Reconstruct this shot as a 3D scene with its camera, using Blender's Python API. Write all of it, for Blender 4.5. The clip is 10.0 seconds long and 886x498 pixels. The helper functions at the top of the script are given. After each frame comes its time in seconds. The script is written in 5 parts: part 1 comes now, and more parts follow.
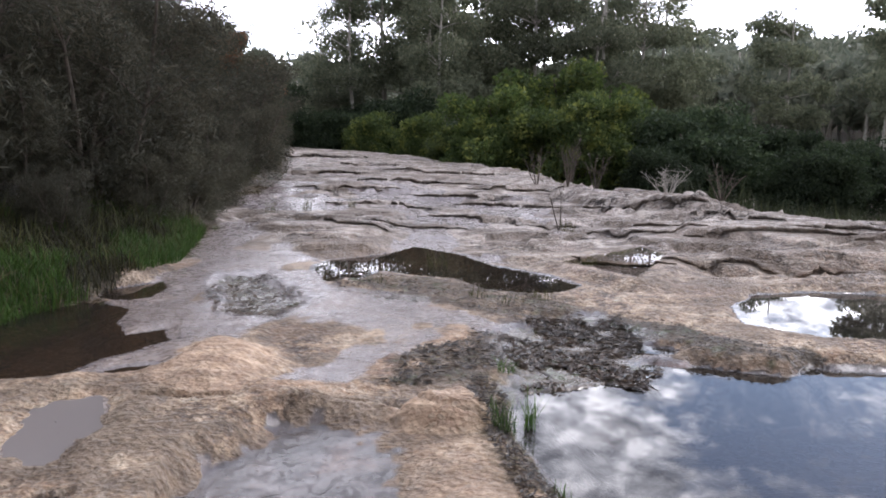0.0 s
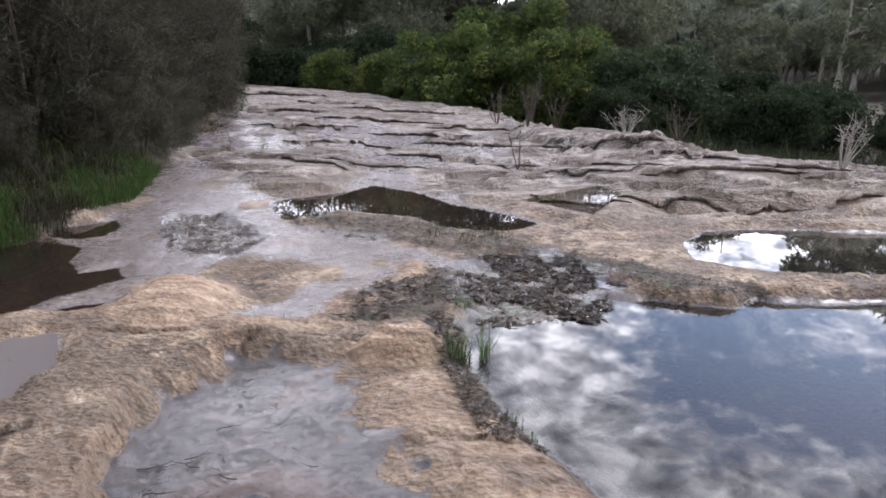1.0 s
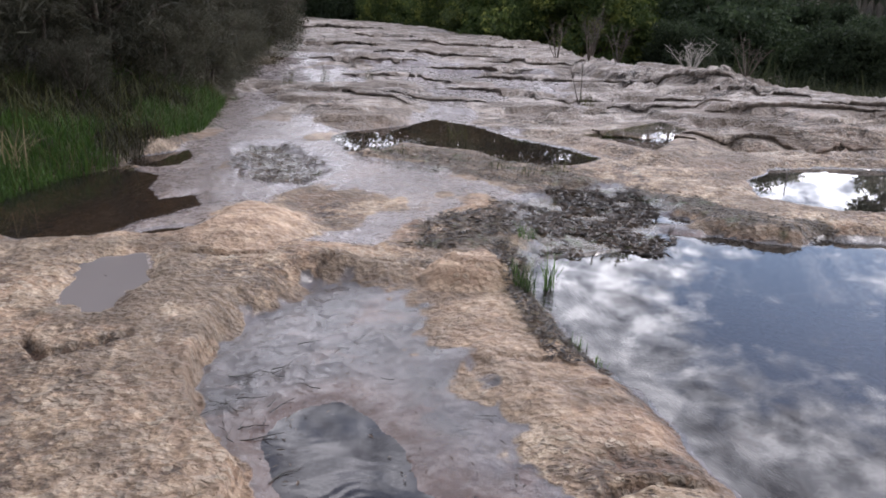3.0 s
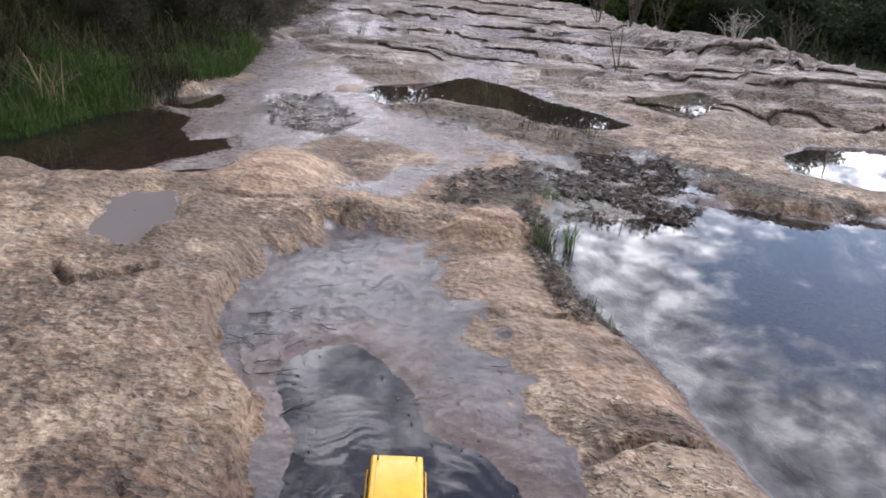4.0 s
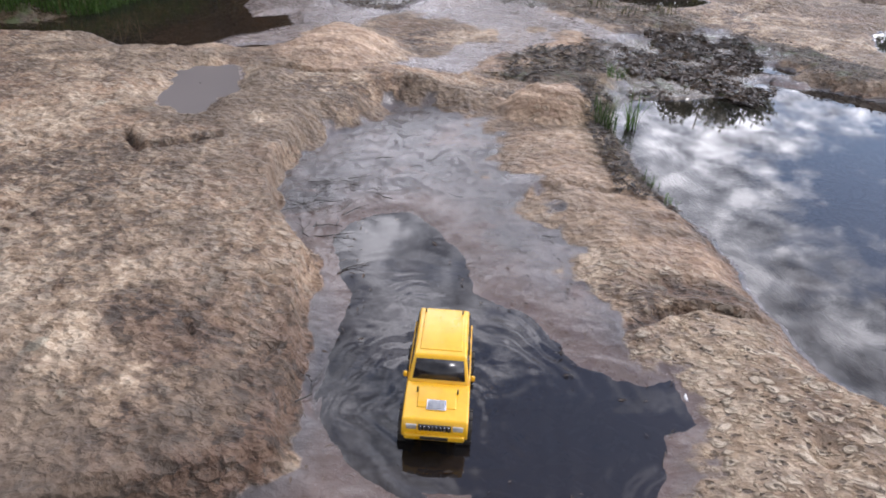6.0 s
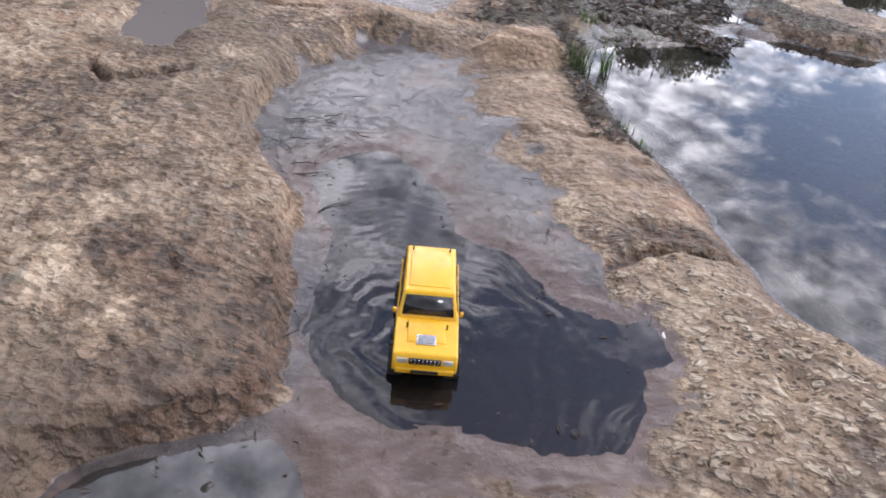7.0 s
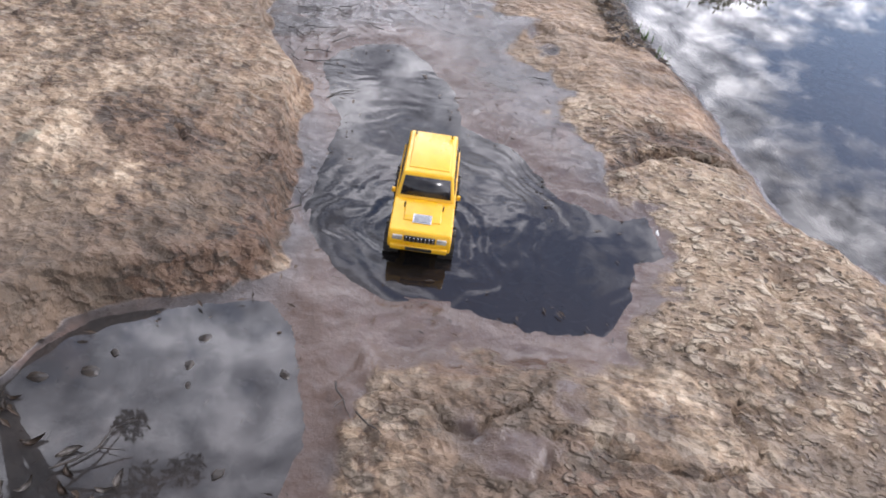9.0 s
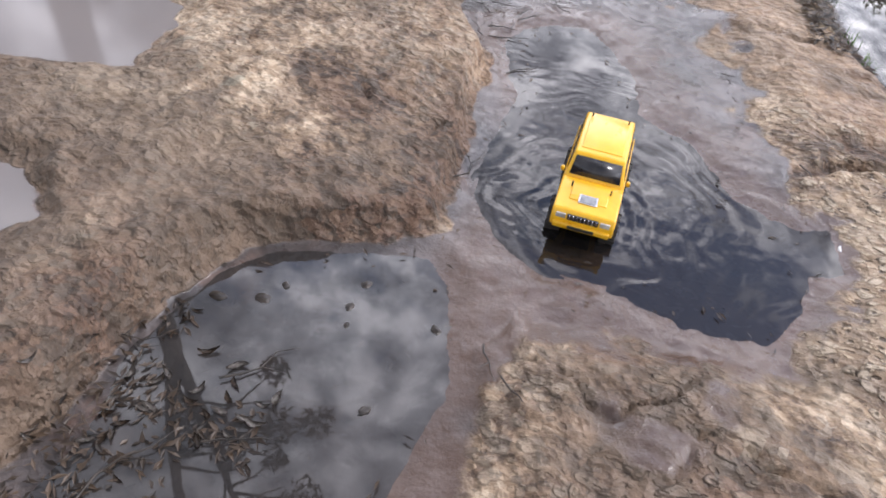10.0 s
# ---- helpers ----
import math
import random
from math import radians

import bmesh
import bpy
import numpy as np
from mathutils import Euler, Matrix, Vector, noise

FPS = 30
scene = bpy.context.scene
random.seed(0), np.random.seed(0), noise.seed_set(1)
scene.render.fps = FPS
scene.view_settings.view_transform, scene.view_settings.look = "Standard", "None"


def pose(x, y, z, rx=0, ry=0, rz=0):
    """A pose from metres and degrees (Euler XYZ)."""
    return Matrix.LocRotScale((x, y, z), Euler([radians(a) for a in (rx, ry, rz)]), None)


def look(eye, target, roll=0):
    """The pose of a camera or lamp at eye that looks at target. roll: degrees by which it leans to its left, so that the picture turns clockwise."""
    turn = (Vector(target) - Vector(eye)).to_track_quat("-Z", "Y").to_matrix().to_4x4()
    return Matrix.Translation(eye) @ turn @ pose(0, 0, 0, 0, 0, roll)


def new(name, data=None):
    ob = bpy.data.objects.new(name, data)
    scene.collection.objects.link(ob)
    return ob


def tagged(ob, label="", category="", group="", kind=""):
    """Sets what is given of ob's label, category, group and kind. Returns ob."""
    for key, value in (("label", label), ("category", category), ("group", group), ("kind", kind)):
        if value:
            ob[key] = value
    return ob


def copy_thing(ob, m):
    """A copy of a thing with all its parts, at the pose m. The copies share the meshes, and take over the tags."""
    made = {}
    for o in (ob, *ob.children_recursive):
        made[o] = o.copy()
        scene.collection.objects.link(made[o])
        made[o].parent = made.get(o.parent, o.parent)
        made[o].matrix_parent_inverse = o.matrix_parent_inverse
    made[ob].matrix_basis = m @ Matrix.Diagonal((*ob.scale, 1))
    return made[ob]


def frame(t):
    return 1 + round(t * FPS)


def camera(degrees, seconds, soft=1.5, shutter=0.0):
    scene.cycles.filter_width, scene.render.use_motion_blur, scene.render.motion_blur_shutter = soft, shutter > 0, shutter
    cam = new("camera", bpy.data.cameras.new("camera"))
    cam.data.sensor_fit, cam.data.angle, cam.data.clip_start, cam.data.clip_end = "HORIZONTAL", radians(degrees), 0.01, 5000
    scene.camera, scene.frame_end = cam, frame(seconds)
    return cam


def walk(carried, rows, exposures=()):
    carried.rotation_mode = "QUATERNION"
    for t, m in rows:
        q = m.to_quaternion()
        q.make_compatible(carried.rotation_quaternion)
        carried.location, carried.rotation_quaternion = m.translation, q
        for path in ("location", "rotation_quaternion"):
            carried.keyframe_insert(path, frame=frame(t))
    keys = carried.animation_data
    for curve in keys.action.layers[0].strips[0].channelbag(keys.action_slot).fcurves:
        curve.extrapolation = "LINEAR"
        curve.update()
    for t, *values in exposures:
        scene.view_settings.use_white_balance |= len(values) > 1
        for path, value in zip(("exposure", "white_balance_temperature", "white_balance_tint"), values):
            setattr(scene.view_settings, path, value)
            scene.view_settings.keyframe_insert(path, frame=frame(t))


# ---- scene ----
# ---- camera: seconds, x, y, z, yaw, pitch, roll ----
cam = camera(62.0, 10.0, soft=1.8)
ROWS = [
    (0.0, 0.000, 0.000, 1.492, -0.00, -8.94, -1.21),
    (0.5, 0.003, -0.013, 1.482, -1.26, -11.46, -1.36),
    (1.0, 0.026, -0.033, 1.471, -2.99, -13.45, -1.63),
    (1.5, 0.052, -0.061, 1.462, -0.66, -14.50, -2.42),
    (2.0, 0.028, -0.069, 1.458, -2.19, -15.39, -1.91),
    (2.5, -0.050, -0.101, 1.462, -1.13, -17.43, -1.88),
    (2.7, -0.069, -0.120, 1.460, -0.14, -18.03, -1.42),
    (3.8, -0.025, -0.178, 1.437, 4.32, -19.88, -3.36),
    (4.0, -0.028, -0.182, 1.426, 4.33, -21.52, -4.15),
    (4.5, -0.008, -0.210, 1.412, 5.78, -22.67, -3.48),
    (5.0, 0.021, -0.243, 1.404, 7.74, -24.05, -3.28),
    (5.5, 0.036, -0.248, 1.385, 8.53, -26.49, -3.27),
    (6.0, 0.028, -0.252, 1.368, 9.38, -30.14, -2.96),
    (6.2, 0.015, -0.256, 1.364, 7.83, -30.80, -3.73),
    (7.3, -0.069, -0.296, 1.328, 6.90, -36.13, -5.64),
    (7.5, -0.059, -0.304, 1.319, 8.10, -37.92, -6.23),
    (8.0, -0.019, -0.322, 1.300, 8.88, -40.31, -5.89),
    (8.5, 0.006, -0.354, 1.288, 8.55, -41.05, -6.94),
    (9.0, 0.017, -0.373, 1.290, 9.97, -40.30, -7.23),
    (9.5, 0.011, -0.392, 1.273, 14.70, -41.41, -7.06),
    (10.0, -0.004, -0.423, 1.259, 23.62, -42.45, -5.65),
]
EXPOSURES = [(0.0, 1.30, 6280, 18), (5.0, 1.22, 6280, 18), (7.5, 1.28, 6280, 18), (10.0, 1.45, 6400, 17)]
walk(cam, [(t, pose(x, y, z, 90 + pitch, roll, yaw)) for t, x, y, z, yaw, pitch, roll in ROWS], EXPOSURES)

# ---- world and sun ----
SUN_ELEVATION, SUN_ROTATION = radians(50), radians(62)
SUN_WAY = (math.sin(SUN_ROTATION) * math.cos(SUN_ELEVATION), math.cos(SUN_ROTATION) * math.cos(SUN_ELEVATION), math.sin(SUN_ELEVATION))
world = bpy.data.worlds.new("sky")
scene.world = world
world.use_nodes = True


def sky_nodes():
    nt = world.node_tree
    nt.nodes.clear()
    N, L = nt.nodes.new, nt.links.new
    out, mix = N("ShaderNodeOutputWorld"), N("ShaderNodeMixShader")
    blue, cloud = N("ShaderNodeBackground"), N("ShaderNodeBackground")
    sky = N("ShaderNodeTexSky")
    sky.sky_type, sky.sun_disc = "NISHITA", False
    sky.sun_elevation, sky.sun_rotation = SUN_ELEVATION, SUN_ROTATION
    blue.inputs["Strength"].default_value = 0.12
    L(sky.outputs[0], blue.inputs["Color"])
    # a flat layer of broken cloud: the direction divided by its height
    tc, sep = N("ShaderNodeTexCoord"), N("ShaderNodeSeparateXYZ")
    L(tc.outputs["Generated"], sep.inputs[0])
    up = N("ShaderNodeMath")
    up.operation = "MAXIMUM"
    up.inputs[1].default_value = 0.0
    L(sep.outputs["Z"], up.inputs[0])
    add = N("ShaderNodeMath")
    add.operation = "ADD"
    add.inputs[1].default_value = 0.16
    L(up.outputs[0], add.inputs[0])
    comb = N("ShaderNodeCombineXYZ")
    for axis in "XY":
        div = N("ShaderNodeMath")
        div.operation = "DIVIDE"
        L(sep.outputs[axis], div.inputs[0])
        L(add.outputs[0], div.inputs[1])
        L(div.outputs[0], comb.inputs[axis])
    shift = N("ShaderNodeMapping")
    shift.inputs["Location"].default_value = CLOUD_SHIFT
    L(comb.outputs[0], shift.inputs["Vector"])

    def cloud_noise(scale, detail, rough, distortion):
        n = N("ShaderNodeTexNoise")
        n.inputs["Scale"].default_value, n.inputs["Detail"].default_value = scale, detail
        n.inputs["Roughness"].default_value, n.inputs["Distortion"].default_value = rough, distortion
        L(shift.outputs[0], n.inputs["Vector"])
        return n.outputs[0]

    def ramp(value, *stops):
        r = N("ShaderNodeValToRGB")
        L(value, r.inputs[0])
        while len(r.color_ramp.elements) < len(stops):
            r.color_ramp.elements.new(0.5)
        for e, (p, c) in zip(r.color_ramp.elements, stops):
            e.position, e.color = p, (*c, 1)
        return r.outputs[0]

    large, small = cloud_noise(1.2, 4, 0.5, 0.2), cloud_noise(12.0, 6, 0.6, 0.25)
    both = N("ShaderNodeMath")
    both.operation = "MULTIPLY_ADD"
    both.inputs[1].default_value = 0.7
    L(small, both.inputs[0])
    L(large, both.inputs[2])
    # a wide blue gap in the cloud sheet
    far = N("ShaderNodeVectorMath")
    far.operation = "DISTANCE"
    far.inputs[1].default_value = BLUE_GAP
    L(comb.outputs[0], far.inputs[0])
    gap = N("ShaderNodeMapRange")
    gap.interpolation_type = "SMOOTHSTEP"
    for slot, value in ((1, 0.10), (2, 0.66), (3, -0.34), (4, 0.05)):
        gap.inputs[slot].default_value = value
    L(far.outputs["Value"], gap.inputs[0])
    # a smaller dark gap high up
    high_far = N("ShaderNodeVectorMath")
    high_far.operation = "DISTANCE"
    high_far.inputs[1].default_value = HIGH_GAP
    L(comb.outputs[0], high_far.inputs[0])
    high_gap = N("ShaderNodeMapRange")
    high_gap.interpolation_type = "SMOOTHSTEP"
    for slot, value in ((1, 0.10), (2, 0.44), (3, -0.30), (4, 0.0)):
        high_gap.inputs[slot].default_value = value
    L(high_far.outputs["Value"], high_gap.inputs[0])
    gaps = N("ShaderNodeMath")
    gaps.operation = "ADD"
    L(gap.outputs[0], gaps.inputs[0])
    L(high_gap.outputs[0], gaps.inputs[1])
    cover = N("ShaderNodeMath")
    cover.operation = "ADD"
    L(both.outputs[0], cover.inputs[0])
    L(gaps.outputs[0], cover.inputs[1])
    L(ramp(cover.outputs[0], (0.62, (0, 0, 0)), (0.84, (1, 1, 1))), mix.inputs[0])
    tone = ramp(cloud_noise(9.5, 7, 0.6, 0.3), (0.36, (0.22, 0.24, 0.28)), (0.50, (0.66, 0.69, 0.74)), (0.62, (1.3, 1.32, 1.36)))
    # the cloud sheet is thinner and brighter low down and toward the open side
    low = ramp(sep.outputs["Z"], (0.05, (1, 1, 1)), (0.45, (0.62, 0.62, 0.62)), (0.72, (0.58, 0.58, 0.59)), (0.95, (0.32, 0.32, 0.33)))
    side = N("ShaderNodeVectorMath")
    side.operation = "DOT_PRODUCT"
    side.inputs[1].default_value = (0.34, 0.94, 0.0)
    L(tc.outputs["Generated"], side.inputs[0])
    open_side = ramp(side.outputs["Value"], (0.0, (0.22, 0.22, 0.22)), (0.35, (0.62, 0.62, 0.62)), (0.75, (1, 1, 1)))
    first = N("ShaderNodeMix")
    first.data_type, first.blend_type = "RGBA", "MULTIPLY"
    first.inputs[0].default_value = 1.0
    L(low, first.inputs[6])
    L(open_side, first.inputs[7])
    low = first.outputs[2]
    mul = N("ShaderNodeMix")
    mul.data_type, mul.blend_type = "RGBA", "MULTIPLY"
    mul.inputs[0].default_value = 1.0
    L(tone, mul.inputs[6])
    L(low, mul.inputs[7])
    L(mul.outputs[2], cloud.inputs["Color"])
    cloud.inputs["Strength"].default_value = CLOUD_STRENGTH
    L(blue.outputs[0], mix.inputs[1])
    L(cloud.outputs[0], mix.inputs[2])
    L(mix.outputs[0], out.inputs[0])


CLOUD_SHIFT, CLOUD_STRENGTH = (3.1, 7.4, 0.0), 2.9
HIGH_GAP = (0.17, 0.86, 0.0)
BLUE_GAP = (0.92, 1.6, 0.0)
sky_nodes()
sun = new("sun", bpy.data.lights.new("sun", "SUN"))
sun.data.energy, sun.data.angle, sun.data.color = 0.7, radians(12), (1.0, 0.97, 0.93)
# the sky's rotation runs clockwise from north (+y)
sun.matrix_world = look((0, 0, 30), Vector((0, 0, 30)) - Vector(SUN_WAY))


# ---- materials ----
class Nodes:
    """A short hand for building a node material."""

    def __init__(self, name):
        self.mat = bpy.data.materials.new(name)
        self.mat.use_nodes = True
        self.nt = self.mat.node_tree
        self.nt.nodes.clear()
        self.out = self.nt.nodes.new("ShaderNodeOutputMaterial")
        self.coord = self.nt.nodes.new("ShaderNodeTexCoord").outputs["Object"]

    def n(self, kind, **values):
        node = self.nt.nodes.new("ShaderNode" + kind)
        for key, value in values.items():
            self.put(node.inputs[key.replace("_", " ")], value)
        return node

    def put(self, socket, value):
        if isinstance(value, bpy.types.NodeSocket):
            self.nt.links.new(value, socket)
        elif isinstance(value, tuple) and len(value) == 3 and socket.type == "RGBA":
            socket.default_value = (*value, 1)
        else:
            socket.default_value = value

    def noise(self, scale, detail=4.0, rough=0.55, distortion=0.0, vector=None):
        return self.n("TexNoise", Vector=vector or self.coord, Scale=scale, Detail=detail, Roughness=rough, Distortion=distortion).outputs[0]

    def voronoi(self, scale, feature="F1", output=0, vector=None):
        v = self.n("TexVoronoi", Vector=vector or self.coord, Scale=scale)
        v.feature = feature
        return v.outputs[output]

    def stretch(self, scale, turn=0.0):
        m = self.n("Mapping", Vector=self.coord)
        m.inputs["Scale"].default_value = scale
        m.inputs["Rotation"].default_value = (0, 0, turn)
        return m.outputs[0]

    def step(self, value, low, high):
        m = self.n("MapRange")
        m.interpolation_type = "SMOOTHSTEP"
        self.put(m.inputs[0], value)
        self.put(m.inputs[1], low)
        self.put(m.inputs[2], high)
        return m.outputs[0]

    def math(self, op, a, b=0.0):
        m = self.n("Math")
        m.operation = op
        self.put(m.inputs[0], a)
        self.put(m.inputs[1], b)
        return m.outputs[0]

    def mix(self, fac, a, b, blend="MIX"):
        m = self.n("Mix")
        m.data_type, m.blend_type = "RGBA", blend
        for index, value in ((0, fac), (6, a), (7, b)):
            self.put(m.inputs[index], value)
        return m.outputs[2]

    def attribute(self, name):
        a = self.n("Attribute")
        a.attribute_name = name
        return a.outputs["Fac"]

    def bump(self, height, strength, distance, normal=None):
        b = self.n("Bump", Height=height, Strength=strength, Distance=distance)
        if normal:
            self.put(b.inputs["Normal"], normal)
        return b.outputs[0]

    def island(self):
        return self.n("NewGeometry").outputs["Random Per Island"]

    def thing(self):
        return self.n("ObjectInfo").outputs["Random"]

    def surface(self, colour, rough=0.6, normal=None, **more):
        p = self.n("BsdfPrincipled", Roughness=rough, **more)
        self.put(p.inputs["Base Color"], colour)
        if normal:
            self.put(p.inputs["Normal"], normal)
        self.nt.links.new(p.outputs[0], self.out.inputs[0])
        return self.mat


def ground_material():
    g = Nodes("sandstone_ground")
    wide, mid, fine = g.noise(0.7, 5, 0.6), g.noise(4.0, 6, 0.62, 0.4), g.noise(38.0, 5, 0.7)
    grain = g.noise(150.0, 3, 0.7)
    # dry sandstone: buff and pink, with rust, dark crust and pale lichen flakes
    jitter = g.n("VectorMath")
    jitter.operation = "MULTIPLY_ADD"
    g.put(jitter.inputs[0], g.n("TexNoise", Vector=g.coord, Scale=9.0, Detail=4.0).outputs["Color"])
    jitter.inputs[1].default_value = (0.035, 0.025, 0.03)
    g.put(jitter.inputs[2], g.stretch((0.9, 1.1, 1.0), 0.25))
    flake = g.n("SeparateColor", Color=g.voronoi(36.0, "F1", 1, jitter.outputs[0])).outputs[0]
    speck = g.n("SeparateColor", Color=g.voronoi(105.0, "F1", 1, jitter.outputs[0])).outputs[0]
    tone = g.n("ValToRGB")
    ramp = tone.color_ramp
    while len(ramp.elements) < 5:
        ramp.elements.new(0.5)
    for e, (p, c) in zip(ramp.elements, ((0.36, (0.042, 0.028, 0.021)), (0.445, (0.14, 0.092, 0.062)), (0.51, (0.285, 0.206, 0.142)), (0.60, (0.425, 0.325, 0.235)), (0.71, (0.66, 0.55, 0.43)))):
        e.position, e.color = p, (*c, 1)
    coarse = g.math("ADD", g.math("MULTIPLY", g.noise(10.0, 5, 0.58), 0.68), g.math("ADD", g.math("MULTIPLY", flake, 0.19), g.math("MULTIPLY", speck, 0.13)))
    drift = g.math("ADD", g.math("MULTIPLY", g.math("SUBTRACT", g.noise(2.6, 5, 0.6, 0.4), 0.5), 0.6), g.math("MULTIPLY", g.math("SUBTRACT", wide, 0.5), 0.6))
    g.put(tone.inputs[0], g.math("ADD", coarse, drift))
    rock = tone.outputs[0]
    rock = g.mix(g.math("MULTIPLY", g.step(g.noise(1.6, 5, 0.6, 0.6), 0.48, 0.68), 0.55), rock, g.mix(coarse, (0.20, 0.105, 0.065), (0.62, 0.40, 0.27)))
    pale = g.step(g.noise(1.3, 4, 0.6), 0.42, 0.60)
    rock = g.mix(g.math("MULTIPLY", g.step(flake, 0.30, 0.10), g.math("ADD", 0.12, g.math("MULTIPLY", pale, 0.55))), rock, (0.62, 0.53, 0.43))
    rock = g.mix(g.math("MULTIPLY", g.step(speck, 0.72, 0.95), 0.55), rock, (0.075, 0.055, 0.042))
    rock = g.mix(g.math("MULTIPLY", g.step(g.noise(7.0, 5, 0.65), 0.60, 0.66), g.math("MULTIPLY", g.step(wide, 0.50, 0.60), 0.6)), rock, (0.40, 0.42, 0.36))
    # smooth buff rock with fine bedding streaks
    streak = g.noise(7.0, 6, 0.65, 0.3, g.stretch((0.5, 2.6, 1.0), -0.12))
    bare = g.mix(g.step(streak, 0.36, 0.62), (0.29, 0.185, 0.125), (0.68, 0.51, 0.38))
    rock = g.mix(g.math("MULTIPLY", g.attribute("tan"), 0.85), rock, bare)
    # scales of pale lichen and lifted crust with dark gaps between
    bent = g.n("VectorMath")
    bent.operation = "MULTIPLY_ADD"
    g.put(bent.inputs[0], g.n("TexNoise", Vector=g.coord, Scale=16.0, Detail=3.0).outputs["Color"])
    bent.inputs[1].default_value = (0.06, 0.05, 0.05)
    g.put(bent.inputs[2], g.stretch((0.75, 1.15, 1.0), 0.3))
    blob = g.voronoi(26.0, "F1", 0, bent.outputs[0])
    blob_tone = g.n("SeparateColor", Color=g.voronoi(26.0, "F1", 1, bent.outputs[0])).outputs[1]
    fleck = g.voronoi(58.0, "F1", 0, bent.outputs[0])
    fleck_tone = g.n("SeparateColor", Color=g.voronoi(58.0, "F1", 1, bent.outputs[0])).outputs[1]
    scaly = g.math("MULTIPLY", g.attribute("scaly"), g.step(g.noise(2.2, 5, 0.65, 0.5), 0.34, 0.56))
    scale_a = g.math("MULTIPLY", g.step(blob, 0.52, 0.34), g.step(g.math("ADD", blob_tone, g.math("MULTIPLY", g.math("SUBTRACT", mid, 0.5), 0.9)), 0.50, 0.66))
    scale_b = g.math("MULTIPLY", g.step(fleck, 0.50, 0.30), g.step(fleck_tone, 0.52, 0.7))
    pit = g.math("MULTIPLY", g.step(fleck, 0.55, 0.30), g.step(fleck_tone, 0.30, 0.16))
    rock = g.mix(g.math("MULTIPLY", scaly, 0.5), rock, g.mix(g.step(mid, 0.35, 0.65), (0.15, 0.105, 0.072), (0.33, 0.25, 0.175)))
    rock = g.mix(g.math("MULTIPLY", scaly, g.math("MULTIPLY", scale_b, 0.7)), rock, (0.54, 0.45, 0.34))
    rock = g.mix(g.math("MULTIPLY", scaly, g.math("MULTIPLY", scale_a, 0.75)), rock, g.mix(fine, (0.40, 0.33, 0.25), (0.72, 0.64, 0.53)))
    rock = g.mix(g.math("MULTIPLY", scaly, g.math("MULTIPLY", pit, 0.8)), rock, (0.055, 0.038, 0.028))
    scaled = g.math("MULTIPLY", scaly, g.math("SUBTRACT", g.math("ADD", g.math("MULTIPLY", scale_a, 0.6), g.math("MULTIPLY", scale_b, 0.35)), g.math("MULTIPLY", pit, 0.5)))
    rust = g.math("MULTIPLY", g.attribute("stain_and_groove"), g.step(mid, 0.10, 0.40))
    rock = g.mix(g.math("MULTIPLY", rust, 0.85), rock, g.mix(g.step(coarse, 0.40, 0.60), (0.022, 0.014, 0.011), (0.115, 0.064, 0.044)))
    # grey weathered crust on the far slabs
    rock = g.mix(g.math("MULTIPLY", g.attribute("crust"), 0.75), rock, g.mix(g.step(g.noise(5.0, 6, 0.7, 0.5, g.stretch((0.45, 1.3, 1.0), -0.2)), 0.36, 0.64), (0.13, 0.11, 0.10), (0.56, 0.50, 0.455)))
    shelf = g.noise(2.4, 6, 0.66, 0.3, g.stretch((0.5, 1.5, 1.0), -0.15))
    rock = g.mix(g.math("MULTIPLY", g.attribute("crust"), g.math("MULTIPLY", g.step(shelf, 0.52, 0.58), 0.75)), rock, g.mix(mid, (0.06, 0.05, 0.042), (0.20, 0.165, 0.135)))
    rock = g.mix(g.math("MULTIPLY", g.attribute("crust"), g.math("MULTIPLY", g.step(shelf, 0.44, 0.38), 0.6)), rock, g.mix(fine, (0.42, 0.37, 0.33), (0.72, 0.67, 0.60)))
    # dark cracks along the bedding of the far slabs
    bed_line = g.math("ABSOLUTE", g.math("SUBTRACT", g.noise(1.5, 6, 0.62, 0.6, g.stretch((0.38, 1.9, 1.0), -0.12)), 0.5))
    cracked = g.math("MULTIPLY", g.attribute("crust"), g.math("MULTIPLY", g.step(bed_line, 0.030, 0.008), g.step(g.noise(0.9, 3, 0.5), 0.42, 0.56)))
    rock = g.mix(g.math("MULTIPLY", cracked, 0.9), rock, (0.030, 0.024, 0.020))
    rock = g.mix(g.math("MULTIPLY", g.attribute("crust"), g.math("MULTIPLY", g.step(g.noise(16.0, 5, 0.7), 0.56, 0.66), 0.6)), rock, (0.70, 0.68, 0.62))
    # damp brown patches and the warm cast of iron in the stone
    damp = g.step(g.noise(1.15, 5, 0.62, 0.5), 0.46, 0.58)
    rock = g.mix(g.math("MULTIPLY", damp, 0.72), rock, g.mix(coarse, (0.055, 0.042, 0.033), (0.23, 0.175, 0.13)))
    rock = g.mix(g.math("SUBTRACT", 1.0, g.math("MULTIPLY", g.attribute("crust"), 0.9)), rock, (1.0, 0.965, 0.89), "MULTIPLY")
    # wet silt and films of water
    rust_wet = g.attribute("rust")
    silt = g.mix(g.step(mid, 0.35, 0.7), (0.040, 0.034, 0.032), (0.125, 0.103, 0.095))
    silt = g.mix(g.math("MULTIPLY", g.step(fine, 0.55, 0.7), 0.7), silt, (0.045, 0.036, 0.03))
    silt = g.mix(g.math("MULTIPLY", g.step(g.noise(3.1, 5, 0.6, 0.7), 0.56, 0.68), 0.5), silt, (0.165, 0.098, 0.07))
    wrinkle = g.noise(9.0, 6, 0.6, 1.6)
